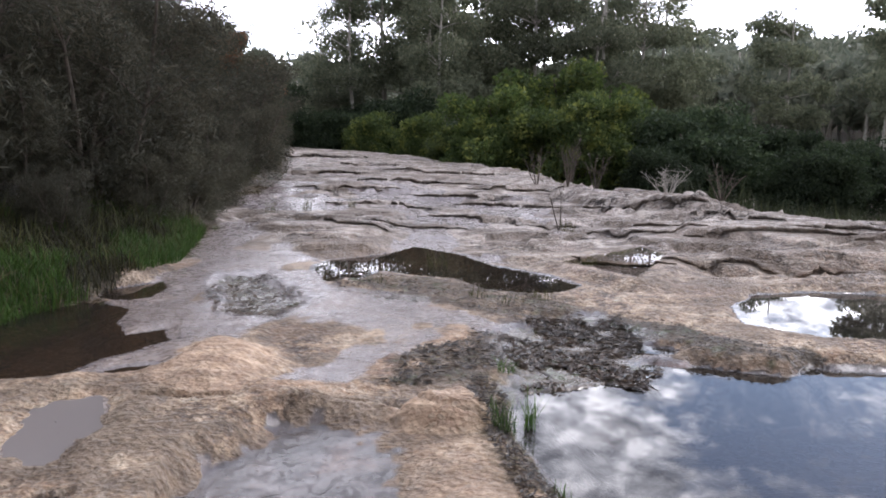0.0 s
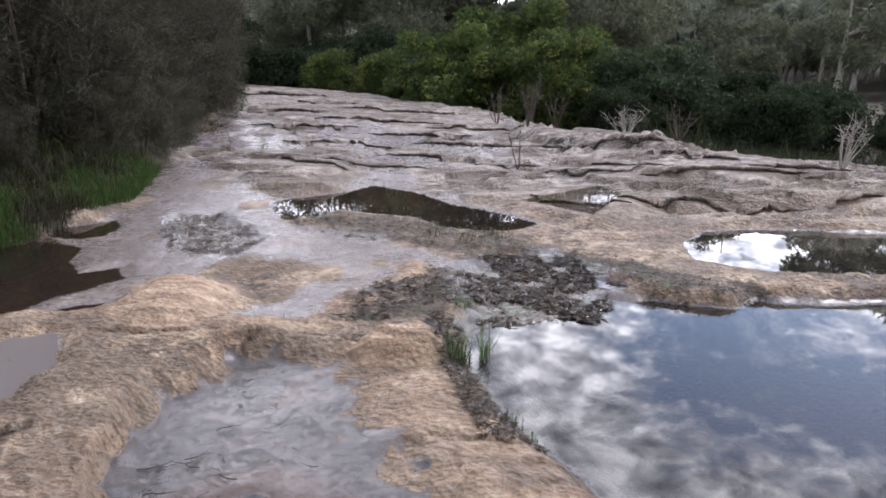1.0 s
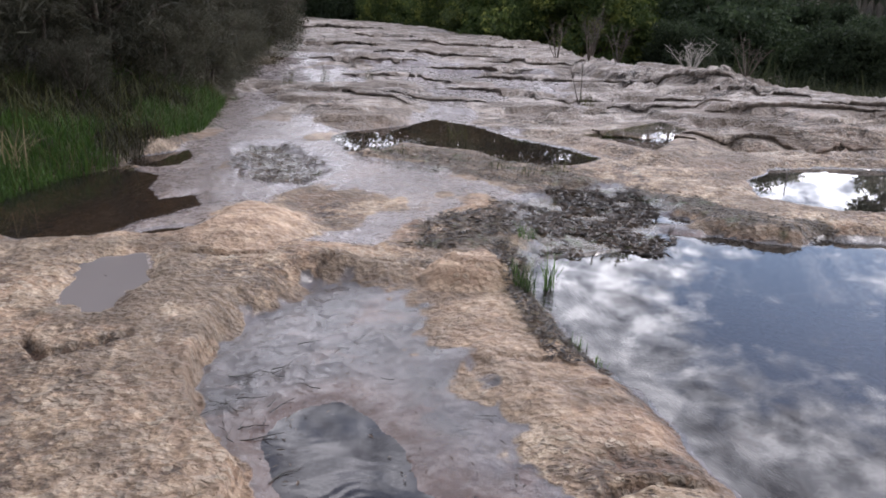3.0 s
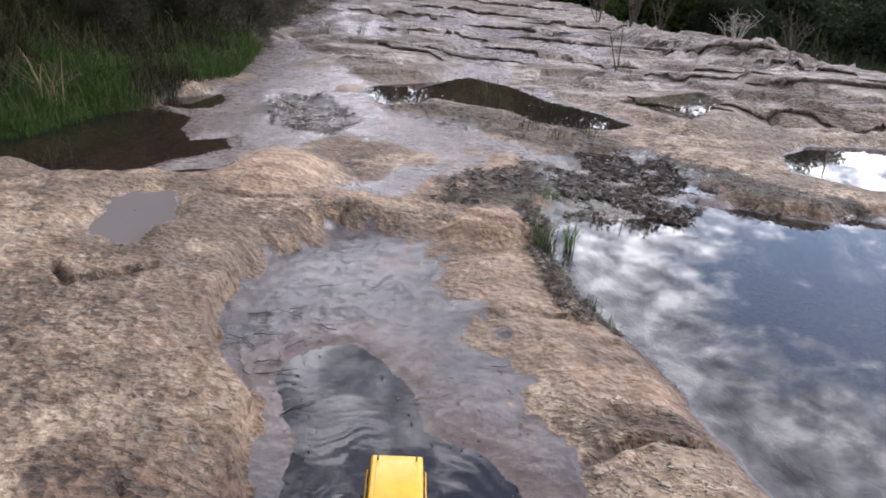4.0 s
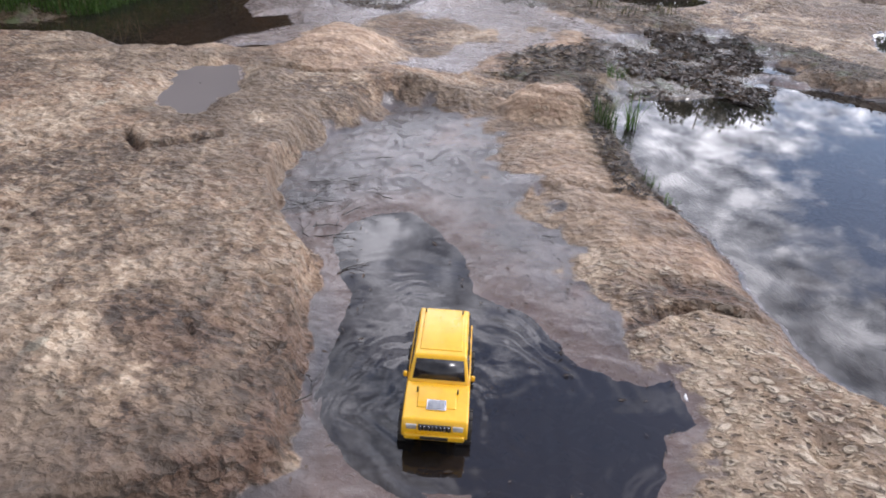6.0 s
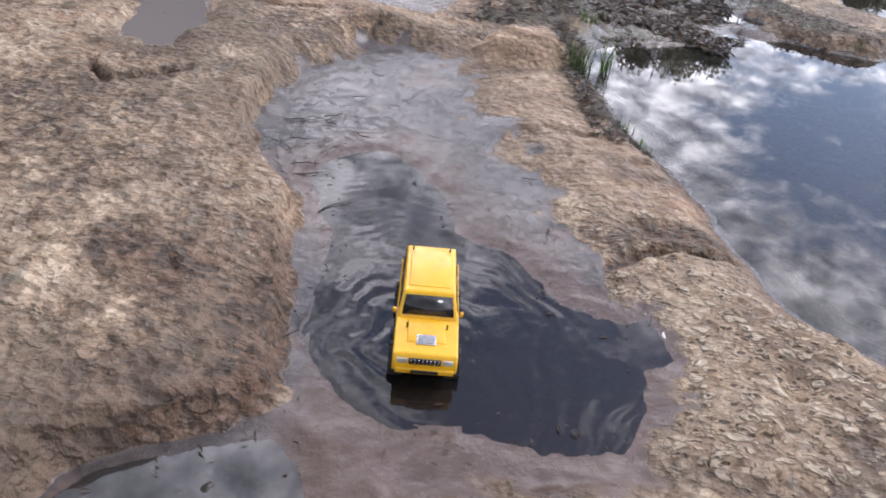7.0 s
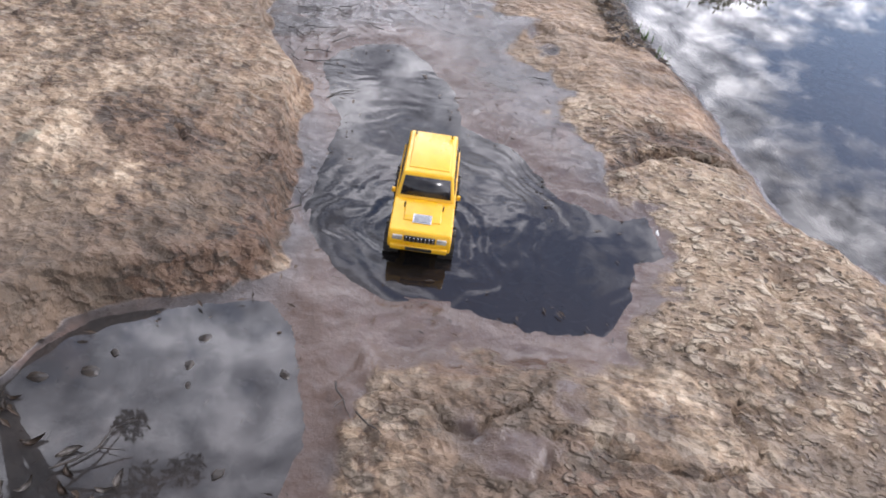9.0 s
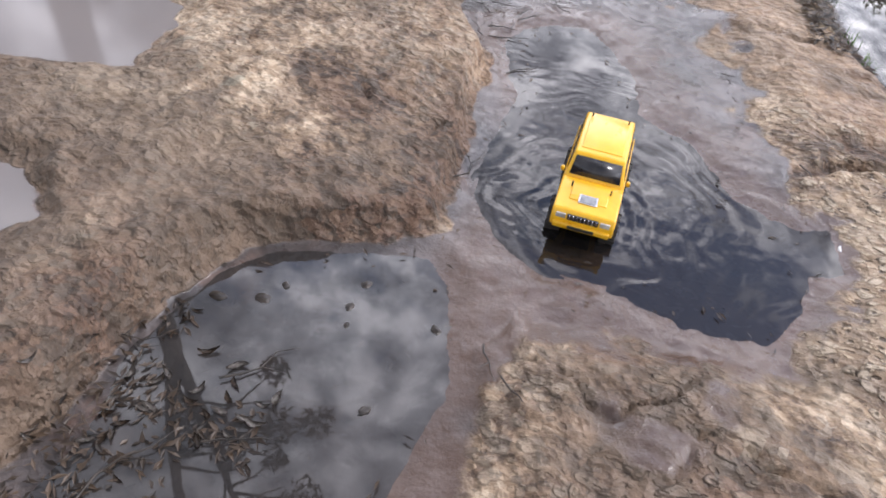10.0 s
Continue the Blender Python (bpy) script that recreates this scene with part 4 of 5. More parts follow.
def limbs(rng, base, top, count, reach, lift, thick):
    """A trunk from base to top, with limbs that leave it; gives the runs and the limbs' ends."""
    base, top = Vector(base), Vector(top)
    bend = Vector((rng.uniform(-1, 1), rng.uniform(-1, 1), 0)) * (top - base).length * 0.05
    spine = [base.lerp(top, t) + bend * math.sin(t * 3.1) for t in np.linspace(0, 1, 7)]
    runs, ends = [(spine, [thick * (1 - 0.75 * t) for t in np.linspace(0, 1, 7)])], []
    for k in range(count):
        t = rng.uniform(0.35, 1.0)
        start = spine[min(6, int(t * 6))]
        a = rng.uniform(0, 2 * math.pi)
        out = Vector((math.cos(a), math.sin(a), 0)) * reach * rng.uniform(0.5, 1.1) * (1.25 - 0.6 * t)
        end = start + out + Vector((0, 0, lift * rng.uniform(0.3, 1.0)))
        mid = start.lerp(end, 0.5) + Vector((0, 0, lift * rng.uniform(-0.05, 0.25)))
        w = thick * 0.42 * (1.2 - 0.7 * t)
        runs.append(([start, mid, end], [w, w * 0.6, w * 0.2]))
        for q in range(2):
            side = end + Vector((rng.uniform(-1, 1), rng.uniform(-1, 1), rng.uniform(-0.3, 0.7))) * reach * 0.35
            runs.append(([mid.lerp(end, 0.5), side], [w * 0.4, w * 0.12]))
            ends.append((tuple(side), rng.uniform(0.7, 1.15)))
        ends.append((tuple(end), rng.uniform(0.8, 1.25)))
    return runs, ends


def build_plant(name, at, label, category, group, seed, high, count, reach, lift, thick, per, spread, leaf, material, bark, stems=1, crown="crown", trunk="trunk", bare=0.0, droop=0.0, flat=0.7):
    rng = np.random.default_rng(seed)
    ob = thing(name, at, label, category, group)
    runs, ends = [], []
    for s in range(stems):
        lean = 0.0 if stems == 1 else high * 0.42
        foot = (rng.uniform(-0.25, 0.25) * (stems > 1), rng.uniform(-0.25, 0.25) * (stems > 1), -0.15)
        head = (rng.uniform(-1, 1) * (lean + 0.04 * high), rng.uniform(-1, 1) * (lean + 0.04 * high), high * rng.uniform(0.7, 1.0) if stems > 1 else high)
        r, e = limbs(rng, foot, head, count, reach, lift, thick)
        runs, ends = runs + r, ends + e
    ends = [e for e in ends if e[0][2] > high * bare]
    if stems > 1:
        # low skirts of a bush reach down to the ground
        for k in range(int(count * stems * 1.2)):
            a, r = rng.uniform(0, 6.283), reach * rng.uniform(0.7, 1.5)
            ends.append(((r * math.cos(a), r * math.sin(a), high * rng.uniform(0.04, 0.55)), rng.uniform(0.8, 1.2)))
    part(trunk, tubes_mesh(trunk, runs), bark, ob)
    part(crown, leaves_mesh(crown, clumps(rng, ends, per, spread, flat), leaf[0], leaf[1], rng, droop), material, ob)
    return ob


def scatter(ob, places, seed, low=0.85, high=1.2):
    rng = random.Random(seed)
    for x, y, s in places:
        m = pose(*spot(x, y, 0.05), 0, 0, rng.uniform(0, 360)) @ Matrix.Scale(s * rng.uniform(low, high), 4)
        copy_thing(ob, m)


# dark scrub along the bank beside the slab
scrub = build_plant("scrub_bush", spot(-4.3, 9.2, 0.05), "dense dark olive scrub bush on the creek bank", "bush", "bank scrub", 11, 3.0, 7, 0.85, 0.6, 0.05, 150, 0.36, (0.12, 0.015), SCRUB_LEAF, BROWN_BARK, stems=6, crown="foliage", trunk="stem")
scrub_b = build_plant("scrub_bush", spot(-6.3, 12.5, 0.05), "tall dark feathery scrub bush on the creek bank", "bush", "bank scrub", 12, 3.7, 8, 0.95, 0.6, 0.06, 150, 0.42, (0.13, 0.015), SCRUB_LEAF, BROWN_BARK, stems=6, crown="foliage", trunk="stem")
scatter(scrub, [(-5.6, 7.6, 1.0), (-4.9, 14.6, 0.85), (-5.0, 17.5, 0.9), (-6.0, 20.5, 1.0), (-4.4, 10.6, 0.8), (-3.5, 10.2, 0.42), (-3.8, 11.9, 0.5), (-4.2, 13.2, 0.5), (-4.3, 15.6, 0.6), (-4.9, 19.4, 0.65), (-3.6, 9.0, 0.34), (-4.6, 7.9, 0.5), (-4.5, 5.7, 0.28), (-4.3, 4.8, 0.22), (-3.9, 7.3, 0.26), (-4.8, 6.7, 0.4), (-5.3, 5.4, 0.45), (-5.9, 24.0, 0.8)], 1)
scatter(scrub_b, [(-6.4, 9.6, 1.05), (-7.4, 7.4, 1.0), (-7.8, 12.6, 1.2), (-9.4, 9.8, 1.2), (-8.2, 16.0, 1.3), (-9.8, 21.0, 1.2), (-6.9, 15.0, 1.15), (-7.6, 20.5, 1.1)], 2)

# rounded green bushes on the lower side of the slab
bush = build_plant("green_bush", spot(2.5, 29.0, 0.1), "rounded bright green bush beyond the rock", "bush", "creekside bushes", 21, 3.6, 7, 1.5, 0.9, 0.09, 300, 0.72, (0.17, 0.08), BUSH_LEAF, BROWN_BARK, stems=4, crown="foliage", trunk="stem")
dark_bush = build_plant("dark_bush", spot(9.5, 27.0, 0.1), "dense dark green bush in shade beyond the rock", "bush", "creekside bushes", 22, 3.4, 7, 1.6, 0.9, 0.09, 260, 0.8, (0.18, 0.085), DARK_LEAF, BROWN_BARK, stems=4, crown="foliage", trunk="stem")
scatter(bush, [(-0.8, 33.0, 0.7), (4.8, 26.5, 0.85), (0.6, 30.5, 0.7), (5.5, 31.0, 1.1), (-3.5, 37.0, 0.8)], 3)
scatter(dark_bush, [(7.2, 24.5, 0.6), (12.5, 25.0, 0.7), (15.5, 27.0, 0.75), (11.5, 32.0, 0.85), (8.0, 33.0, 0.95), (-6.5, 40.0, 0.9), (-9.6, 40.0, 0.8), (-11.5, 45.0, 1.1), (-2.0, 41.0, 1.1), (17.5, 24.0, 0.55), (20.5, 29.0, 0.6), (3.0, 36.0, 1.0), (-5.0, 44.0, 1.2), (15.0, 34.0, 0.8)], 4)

# tall gums behind
gum = build_plant("gum_tree", spot(-1.3, 46.0, 0.1), "tall slender gum tree with pale trunk", "tree", "tall gums", 31, 15.5, 22, 2.3, 1.2, 0.16, 150, 1.15, (0.28, 0.10), GUM_LEAF, GREY_BARK, bare=0.35, droop=0.6)
gum_b = build_plant("gum_tree", spot(5.5, 47.0, 0.1), "tall dark gum tree with dense crown", "tree", "tall gums", 32, 14.0, 24, 2.5, 1.1, 0.18, 150, 1.2, (0.28, 0.11), GUM_LEAF, GREY_BARK, bare=0.22, droop=0.5)
scatter(gum, [(-5.2, 47.0, 0.85), (-3.4, 50.0, 1.0), (1.5, 49.0, 1.05), (9.0, 46.0, 1.0), (12.5, 49.0, 0.95), (-0.2, 43.5, 0.9), (7.2, 52.0, 1.1), (-7.0, 52.0, 0.7)], 5)
scatter(gum_b, [(-2.6, 53.0, 0.95), (2.8, 53.0, 1.05), (10.8, 53.0, 1.0), (14.5, 50.0, 0.8), (0.5, 56.0, 1.1), (6.5, 57.0, 1.1), (17.5, 54.0, 0.75), (-9.5, 58.0, 0.6), (8.8, 42.0, 0.75)], 6)
side_gum = build_plant("gum_tree", spot(21.0, 36.0, 0.1), "grey-green gum tree with pale leaning limbs", "tree", "tall gums", 33, 10.0, 18, 2.2, 1.0, 0.13, 130, 0.8, (0.28, 0.10), GUM_LEAF, GREY_BARK, bare=0.2, droop=0.5)
scatter(side_gum, [(25.5, 38.0, 1.1), (19.5, 42.0, 1.1), (17.0, 21.5, 0.75), (28.0, 46.0, 1.3)], 7)
rust = build_plant("dead_bush", spot(-9.3, 36.0, 0.1), "bush with dead rust-brown foliage", "bush", "", 41, 5.6, 7, 0.9, 0.7, 0.06, 130, 0.5, (0.22, 0.08), RUST_LEAF, BROWN_BARK, stems=3, crown="foliage", trunk="stem")


def build_overhanging_tree():
    """A forked gum on the bank whose limbs are mirrored in the near puddle."""
    rng = np.random.default_rng(37)
    foot = Vector(spot(-5.0, 3.8, 0.1))
    ob = thing("gum_tree", tuple(foot), "tall forked gum tree leaning over the slab", "tree", "tall gums")
    fork, left, right = Vector((0.25, 0.1, 5.9)), Vector((0.1, -0.35, 9.6)), Vector((0.8, 0.1, 9.2))
    runs = [([Vector((0, 0, -0.2)), Vector((0.1, 0.05, 3.0)), fork], [0.17, 0.14, 0.12]), ([fork, fork.lerp(left, 0.5) + Vector((-0.08, 0, 0)), left], [0.11, 0.09, 0.05]), ([fork, fork.lerp(right, 0.5) + Vector((0.1, 0, 0)), right], [0.09, 0.07, 0.04])]
    ends = []
    for k in range(22):
        start = fork.lerp((left, right)[k % 2], rng.uniform(0.15, 1.0))
        end = start + Vector((rng.uniform(-0.4, 1.3), rng.uniform(-0.6, 1.2), rng.uniform(-0.1, 1.0)))
        runs.append(([start, start.lerp(end, 0.5) + Vector((0, 0, 0.12)), end], [0.03, 0.02, 0.008]))
        if k % 2:
            ends.append((tuple(end), rng.uniform(0.6, 1.1)))
    part("trunk", tubes_mesh("trunk", runs), BROWN_BARK, ob)
    part("crown", leaves_mesh("crown", clumps(rng, ends, 150, 0.36), 0.14, 0.04, rng, 0.5), SCRUB_LEAF, ob)


build_overhanging_tree()


def build_hill_woods():
    """The wooded hillside: countless crowns in one mesh, their pale trunks in another."""
    rng = np.random.default_rng(51)
    ends, runs = [], []
    for k in range(620):
        a, r = rng.uniform(-0.5, 0.95), rng.uniform(75, 210)
        x, y = r * math.sin(a), r * math.cos(a)
        z = spot(x, y)[2]
        high = rng.uniform(6, 11)
        runs.append(([(x, y, z), (x + rng.uniform(-1, 1), y, z + high * 0.9)], [0.22, 0.08]))
        for q in range(5):
            ends.append(((x + rng.normal() * 2.0, y + rng.normal() * 2.0, z + high * rng.uniform(0.45, 1.0)), rng.uniform(0.7, 1.3)))
    ob = thing("hillside_woods", (0, 0, 0), "distant hazy grey-green wooded hillside", "woods", kind="stuff")
    part("trunks", tubes_mesh("trunks", runs, 4), GREY_BARK, ob)
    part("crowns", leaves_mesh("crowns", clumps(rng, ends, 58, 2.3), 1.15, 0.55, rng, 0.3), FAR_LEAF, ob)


build_hill_woods()


# ---- toy car ----
def car_paint():
    g = Nodes("yellow_car_paint")
    n = g.noise(18, 4, 0.6)
    colour = g.mix(g.step(n, 0.35, 0.65), (0.82, 0.43, 0.008), (0.88, 0.50, 0.015))
    colour = g.mix(g.math("MULTIPLY", g.step(g.noise(60, 5, 0.7), 0.66, 0.74), 0.5), colour, (0.22, 0.13, 0.05))
    return g.surface(colour, g.math("ADD", 0.22, g.math("MULTIPLY", n, 0.15)), Coat_Weight=0.4, Coat_Roughness=0.08)


PAINT = car_paint()
TINTED = plain_material("smoked_window", (0.012, 0.012, 0.014), (0.03, 0.03, 0.032), 20, 0.15, 0.0)
BLACK_PLASTIC = plain_material("black_plastic", (0.012, 0.012, 0.012), (0.03, 0.03, 0.03), 60, 0.55, 0.2)
RUBBER = plain_material("muddy_black_rubber", (0.010, 0.009, 0.008), (0.04, 0.034, 0.028), 50, 0.7, 0.5)
CHROME = plain_material("dull_chrome", (0.45, 0.45, 0.46), (0.62, 0.62, 0.63), 30, 0.25, 0.05, 1.0)
SILVER_GREY = plain_material("silver_grey_print", (0.20, 0.21, 0.23), (0.34, 0.35, 0.37), 80, 0.45, 0.05)
LAMP_LENS = plain_material("clear_lamp_lens", (0.35, 0.33, 0.30), (0.6, 0.58, 0.52), 40, 0.12, 0.0)
RED_LENS = plain_material("red_lamp_lens", (0.30, 0.012, 0.01), (0.42, 0.02, 0.015), 40, 0.2, 0.0)
WHITE_PRINT = plain_material("white_print", (0.55, 0.55, 0.52), (0.75, 0.75, 0.72), 60, 0.5, 0.0)


def bevelled(bm, width, segments=2, angle=25):
    edges = [e for e in bm.edges if len(e.link_faces) == 2 and e.calc_face_angle() > radians(angle)]
    bmesh.ops.bevel(bm, geom=edges, offset=width, segments=segments, affect="EDGES", profile=0.6)
    for f in bm.faces:
        f.smooth = True
    return bm


def box(sx, sy, sz, at=(0, 0, 0), bevel=0.0, turn=None):
    bm = bmesh.new()
    bmesh.ops.create_cube(bm, size=1)
    bmesh.ops.transform(bm, matrix=Matrix.Translation(at) @ (turn or Matrix()) @ Matrix.Diagonal((sx, sy, sz, 1)), verts=bm.verts)
    return bevelled(bm, bevel) if bevel else bm


def slab_on(corners, thick, bevel=0.0):
    """A thin panel on four corners, raised along their normal."""
    corners = [Vector(c) for c in corners]
    n = (corners[1] - corners[0]).cross(corners[3] - corners[0]).normalized()
    bm = bmesh.new()
    low, top = [bm.verts.new(c - n * thick) for c in corners], [bm.verts.new(c + n * thick) for c in corners]
    bm.faces.new(top)
    bm.faces.new(low[::-1])
    for k in range(4):
        q = (k + 1) % 4
        bm.faces.new((low[k], low[q], top[q], top[k]))
    return bevelled(bm, bevel) if bevel else bm


def disc_ring(radius, width, inner, sides=28, bevel=0.004):
    """A wheel's band: a thick ring on the y axis."""
    bm = bmesh.new()
    rings = []
    for r, y in ((inner, -width / 2), (radius, -width / 2), (radius, width / 2), (inner, width / 2)):
        rings.append([bm.verts.new((r * math.cos(2 * math.pi * k / sides), y, r * math.sin(2 * math.pi * k / sides))) for k in range(sides)])
    for a in range(4):
        for k in range(sides):
            q = (k + 1) % sides
            bm.faces.new((rings[a][k], rings[a][q], rings[(a + 1) % 4][q], rings[(a + 1) % 4][k]))
    bmesh.ops.recalc_face_normals(bm, faces=bm.faces)
    return bevelled(bm, bevel, 2, 50)


def build_wheel(car, x, y):
    side = 1 if y > 0 else -1
    wheel = new("wheel")
    wheel.parent = car
    wheel.location = (x, y, 0.048)
    wheel.scale = (1.15, 1.15, 1.15)
    part("tyre", disc_ring(0.042, 0.036, 0.024), RUBBER, wheel, "chunky black rubber tyre")
    treads = bmesh.new()
    for k in range(20):
        a = 2 * math.pi * k / 20
        cube = bmesh.ops.create_cube(treads, size=1)["verts"]
        bmesh.ops.transform(treads, matrix=Matrix.Rotation(-a, 4, "Y") @ Matrix.Translation((0.0425, 0.009 * (-1) ** k, 0)) @ Matrix.Diagonal((0.004, 0.018, 0.006, 1)), verts=cube)
    part("tread", treads, RUBBER, wheel)
    rim = disc_ring(0.025, 0.030, 0.019, 28, 0.002)
    for k in range(6):
        spoke = bmesh.ops.create_cube(rim, size=1)["verts"]
        bmesh.ops.transform(rim, matrix=Matrix.Rotation(k * math.pi / 3, 4, "Y") @ Matrix.Translation((0.011, side * 0.010, 0)) @ Matrix.Diagonal((0.020, 0.005, 0.007, 1)), verts=spoke)
    hub = bmesh.ops.create_cone(rim, segments=16, radius1=0.008, radius2=0.006, depth=0.010, cap_ends=True)["verts"]
    bmesh.ops.transform(rim, matrix=Matrix.Translation((0, side * 0.012, 0)) @ Matrix.Rotation(-side * math.pi / 2, 4, "X"), verts=hub)
    part("rim", rim, CHROME, wheel, "silver spoked rim")


def build_car(at, turn):
    car = thing("toy_car", at, "bright yellow radio-controlled toy off-roader in the muddy puddle", "toy car", turn=turn)
    # lower body: a side outline with wheel arches, drawn across the width
    def arch(cx):
        return [(cx + 0.052 * math.cos(a), 0.046 + 0.048 * math.sin(a)) for a in np.linspace(0, math.pi, 11)]
    outline = [(0.204, 0.056), (0.208, 0.072), (0.206, 0.094), (0.196, 0.108), (0.135, 0.116), (0.072, 0.121), (-0.195, 0.124), (-0.206, 0.112), (-0.208, 0.062), (-0.200, 0.050), (-0.178, 0.048)] + arch(-0.125)[::-1] + [(0.072, 0.044)] + arch(0.125)[::-1] + [(0.180, 0.050)]
    bm = bmesh.new()
    left, right = [bm.verts.new((x, 0.083, z)) for x, z in outline], [bm.verts.new((x, -0.083, z)) for x, z in outline]
    bm.faces.new(left)
    bm.faces.new(right[::-1])
    for k in range(len(outline)):
        q = (k + 1) % len(outline)
        bm.faces.new((left[q], left[k], right[k], right[q]))
    bmesh.ops.recalc_face_normals(bm, faces=bm.faces)
    part("body", bevelled(bm, 0.006, 3, 35), PAINT, car, "glossy yellow shell")
    # cabin
    bm = bmesh.new()
    low = [(0.073, 0.080), (-0.200, 0.080), (-0.200, -0.080), (0.073, -0.080)]
    high = [(0.026, 0.069), (-0.190, 0.069), (-0.190, -0.069), (0.026, -0.069)]
    a, b = [bm.verts.new((x, y, 0.119)) for x, y in low], [bm.verts.new((x, y, 0.178)) for x, y in high]
    bm.faces.new(a)
    bm.faces.new(b[::-1])
    for k in range(4):
        bm.faces.new((a[(k + 1) % 4], a[k], b[k], b[(k + 1) % 4]))
    bmesh.ops.recalc_face_normals(bm, faces=bm.faces)
    part("cabin", bevelled(bm, 0.007, 3), PAINT, car)

    def wall(x, t, s):
        """A point on the cabin's side at height share t."""
        return (x, s * (0.080 - 0.011 * t), 0.119 + 0.059 * t)

    def front(y, t):
        return (0.073 - 0.047 * t, y, 0.119 + 0.059 * t)

    part("windscreen", slab_on([front(-0.069, 0.16), front(0.069, 0.16), front(0.062, 0.86), front(-0.062, 0.86)], 0.0016, 0.001), TINTED, car, "smoked dark windscreen")
    part("rear_window", slab_on([(-0.1985, 0.066, 0.130), (-0.1985, -0.066, 0.130), (-0.1918, -0.060, 0.168), (-0.1918, 0.060, 0.168)], 0.0016, 0.001), TINTED, car)
    for s in (1, -1):
        for x0, x1, lean in ((0.046, -0.022, 0.022), (-0.040, -0.098, 0.0), (-0.116, -0.186, 0.0)):
            c = [wall(x0, 0.22, s), wall(x0 - lean, 0.84, s), wall(x1, 0.84, s), wall(x1, 0.22, s)]
            part("side_window", slab_on(c if s < 0 else c[::-1], 0.0016, 0.001), TINTED, car)
        for x in (-0.012, -0.090):
            part("door_handle", box(0.020, 0.004, 0.006, (x, s * 0.0845, 0.111), 0.0012), BLACK_PLASTIC, car)
        part("fender_vent", box(0.006, 0.003, 0.018, (0.074, s * 0.0842, 0.098), 0.0008), BLACK_PLASTIC, car)
        part("door_seam", box(0.0016, 0.0014, 0.062, (-0.030, s * 0.0832, 0.085)), BLACK_PLASTIC, car)
        part("rocker", box(0.150, 0.008, 0.010, (0.0, s * 0.081, 0.047), 0.002), PAINT, car)
        # the side print cannot be read: slanted pale bars
        for k, w in enumerate((0.018, 0.014, 0.016, 0.020, 0.013, 0.017, 0.014)):
            lean = Matrix(((1, 0, 0.35 * -1, 0), (0, 1, 0, 0), (0, 0, 1, 0), (0, 0, 0, 1)))
            part("print_bar", box(w * 0.8, 0.0012, 0.017 - 0.002 * (k % 2), (0.062 - k * 0.020, s * 0.0836, 0.076), 0, lean), WHITE_PRINT, car, "pale unreadable side print")
        part("headlight", box(0.006, 0.026, 0.014, (0.2045, s * 0.058, 0.092), 0.002), LAMP_LENS, car)
        part("tail_light", box(0.005, 0.014, 0.030, (-0.2065, s * 0.070, 0.098), 0.0015), RED_LENS, car)
        part("wing_mirror", box(0.010, 0.010, 0.013, (0.054, s * 0.089, 0.132), 0.003), PAINT, car)
        for x, z in ((0.105, 0.119), (-0.165, 0.178)):
            bm = bmesh.new()
            bmesh.ops.create_cone(bm, segments=10, radius1=0.0022, radius2=0.0022, depth=0.016, cap_ends=True)
            bmesh.ops.transform(bm, matrix=Matrix.Translation((x, s * 0.052, z + 0.006)), verts=bm.verts)
            part("body_post", bm, BLACK_PLASTIC, car)
    part("grille", box(0.005, 0.082, 0.017, (0.2055, 0, 0.092), 0.0015), BLACK_PLASTIC, car)
    for k in range(8):
        part("grille_bar", box(0.004, 0.0042, 0.015, (0.2085, -0.035 + 0.010 * k, 0.092), 0.001), CHROME, car)
    part("bumper", box(0.014, 0.150, 0.016, (0.2085, 0, 0.066), 0.004), PAINT, car)
    part("bumper_opening", box(0.004, 0.070, 0.009, (0.2155, 0, 0.067), 0.001), BLACK_PLASTIC, car)
    tilt = Matrix.Rotation(math.atan2(0.007, 0.063), 4, "Y")
    part("hood_vent", box(0.034, 0.050, 0.003, (0.148, 0, 0.1155), 0.001, tilt), CHROME, car, "silver-framed grey bonnet vent")
    part("vent_panel", box(0.027, 0.042, 0.003, (0.148, 0, 0.1168), 0.0008, tilt), SILVER_GREY, car)
    part("hood_bulge", box(0.080, 0.100, 0.006, (0.118, 0, 0.1165), 0.003, tilt), PAINT, car)
    part("rear_bumper", box(0.012, 0.150, 0.018, (-0.209, 0, 0.062), 0.004), PAINT, car)
    part("roof_panel", box(0.180, 0.112, 0.004, (-0.085, 0, 0.1780), 0.002), PAINT, car)
    part("chassis", box(0.33, 0.070, 0.024, (0, 0, 0.046), 0.004), BLACK_PLASTIC, car)
    for x in (0.125, -0.125):
        part("axle", box(0.012, 0.130, 0.012, (x, 0, 0.042), 0.003), BLACK_PLASTIC, car)
        for y in (0.074, -0.074):
            build_wheel(car, x, y)
    for piece in car.children:
        if piece.name.split(".")[0] not in ("wheel", "axle"):
            piece.location.z += 0.024
    return car


car = build_car((0, 0, 0), 0)
car.matrix_world = pose(-0.163, 1.25, -0.004, 0, 0, -84.0) @ Matrix.Scale(0.97, 4)


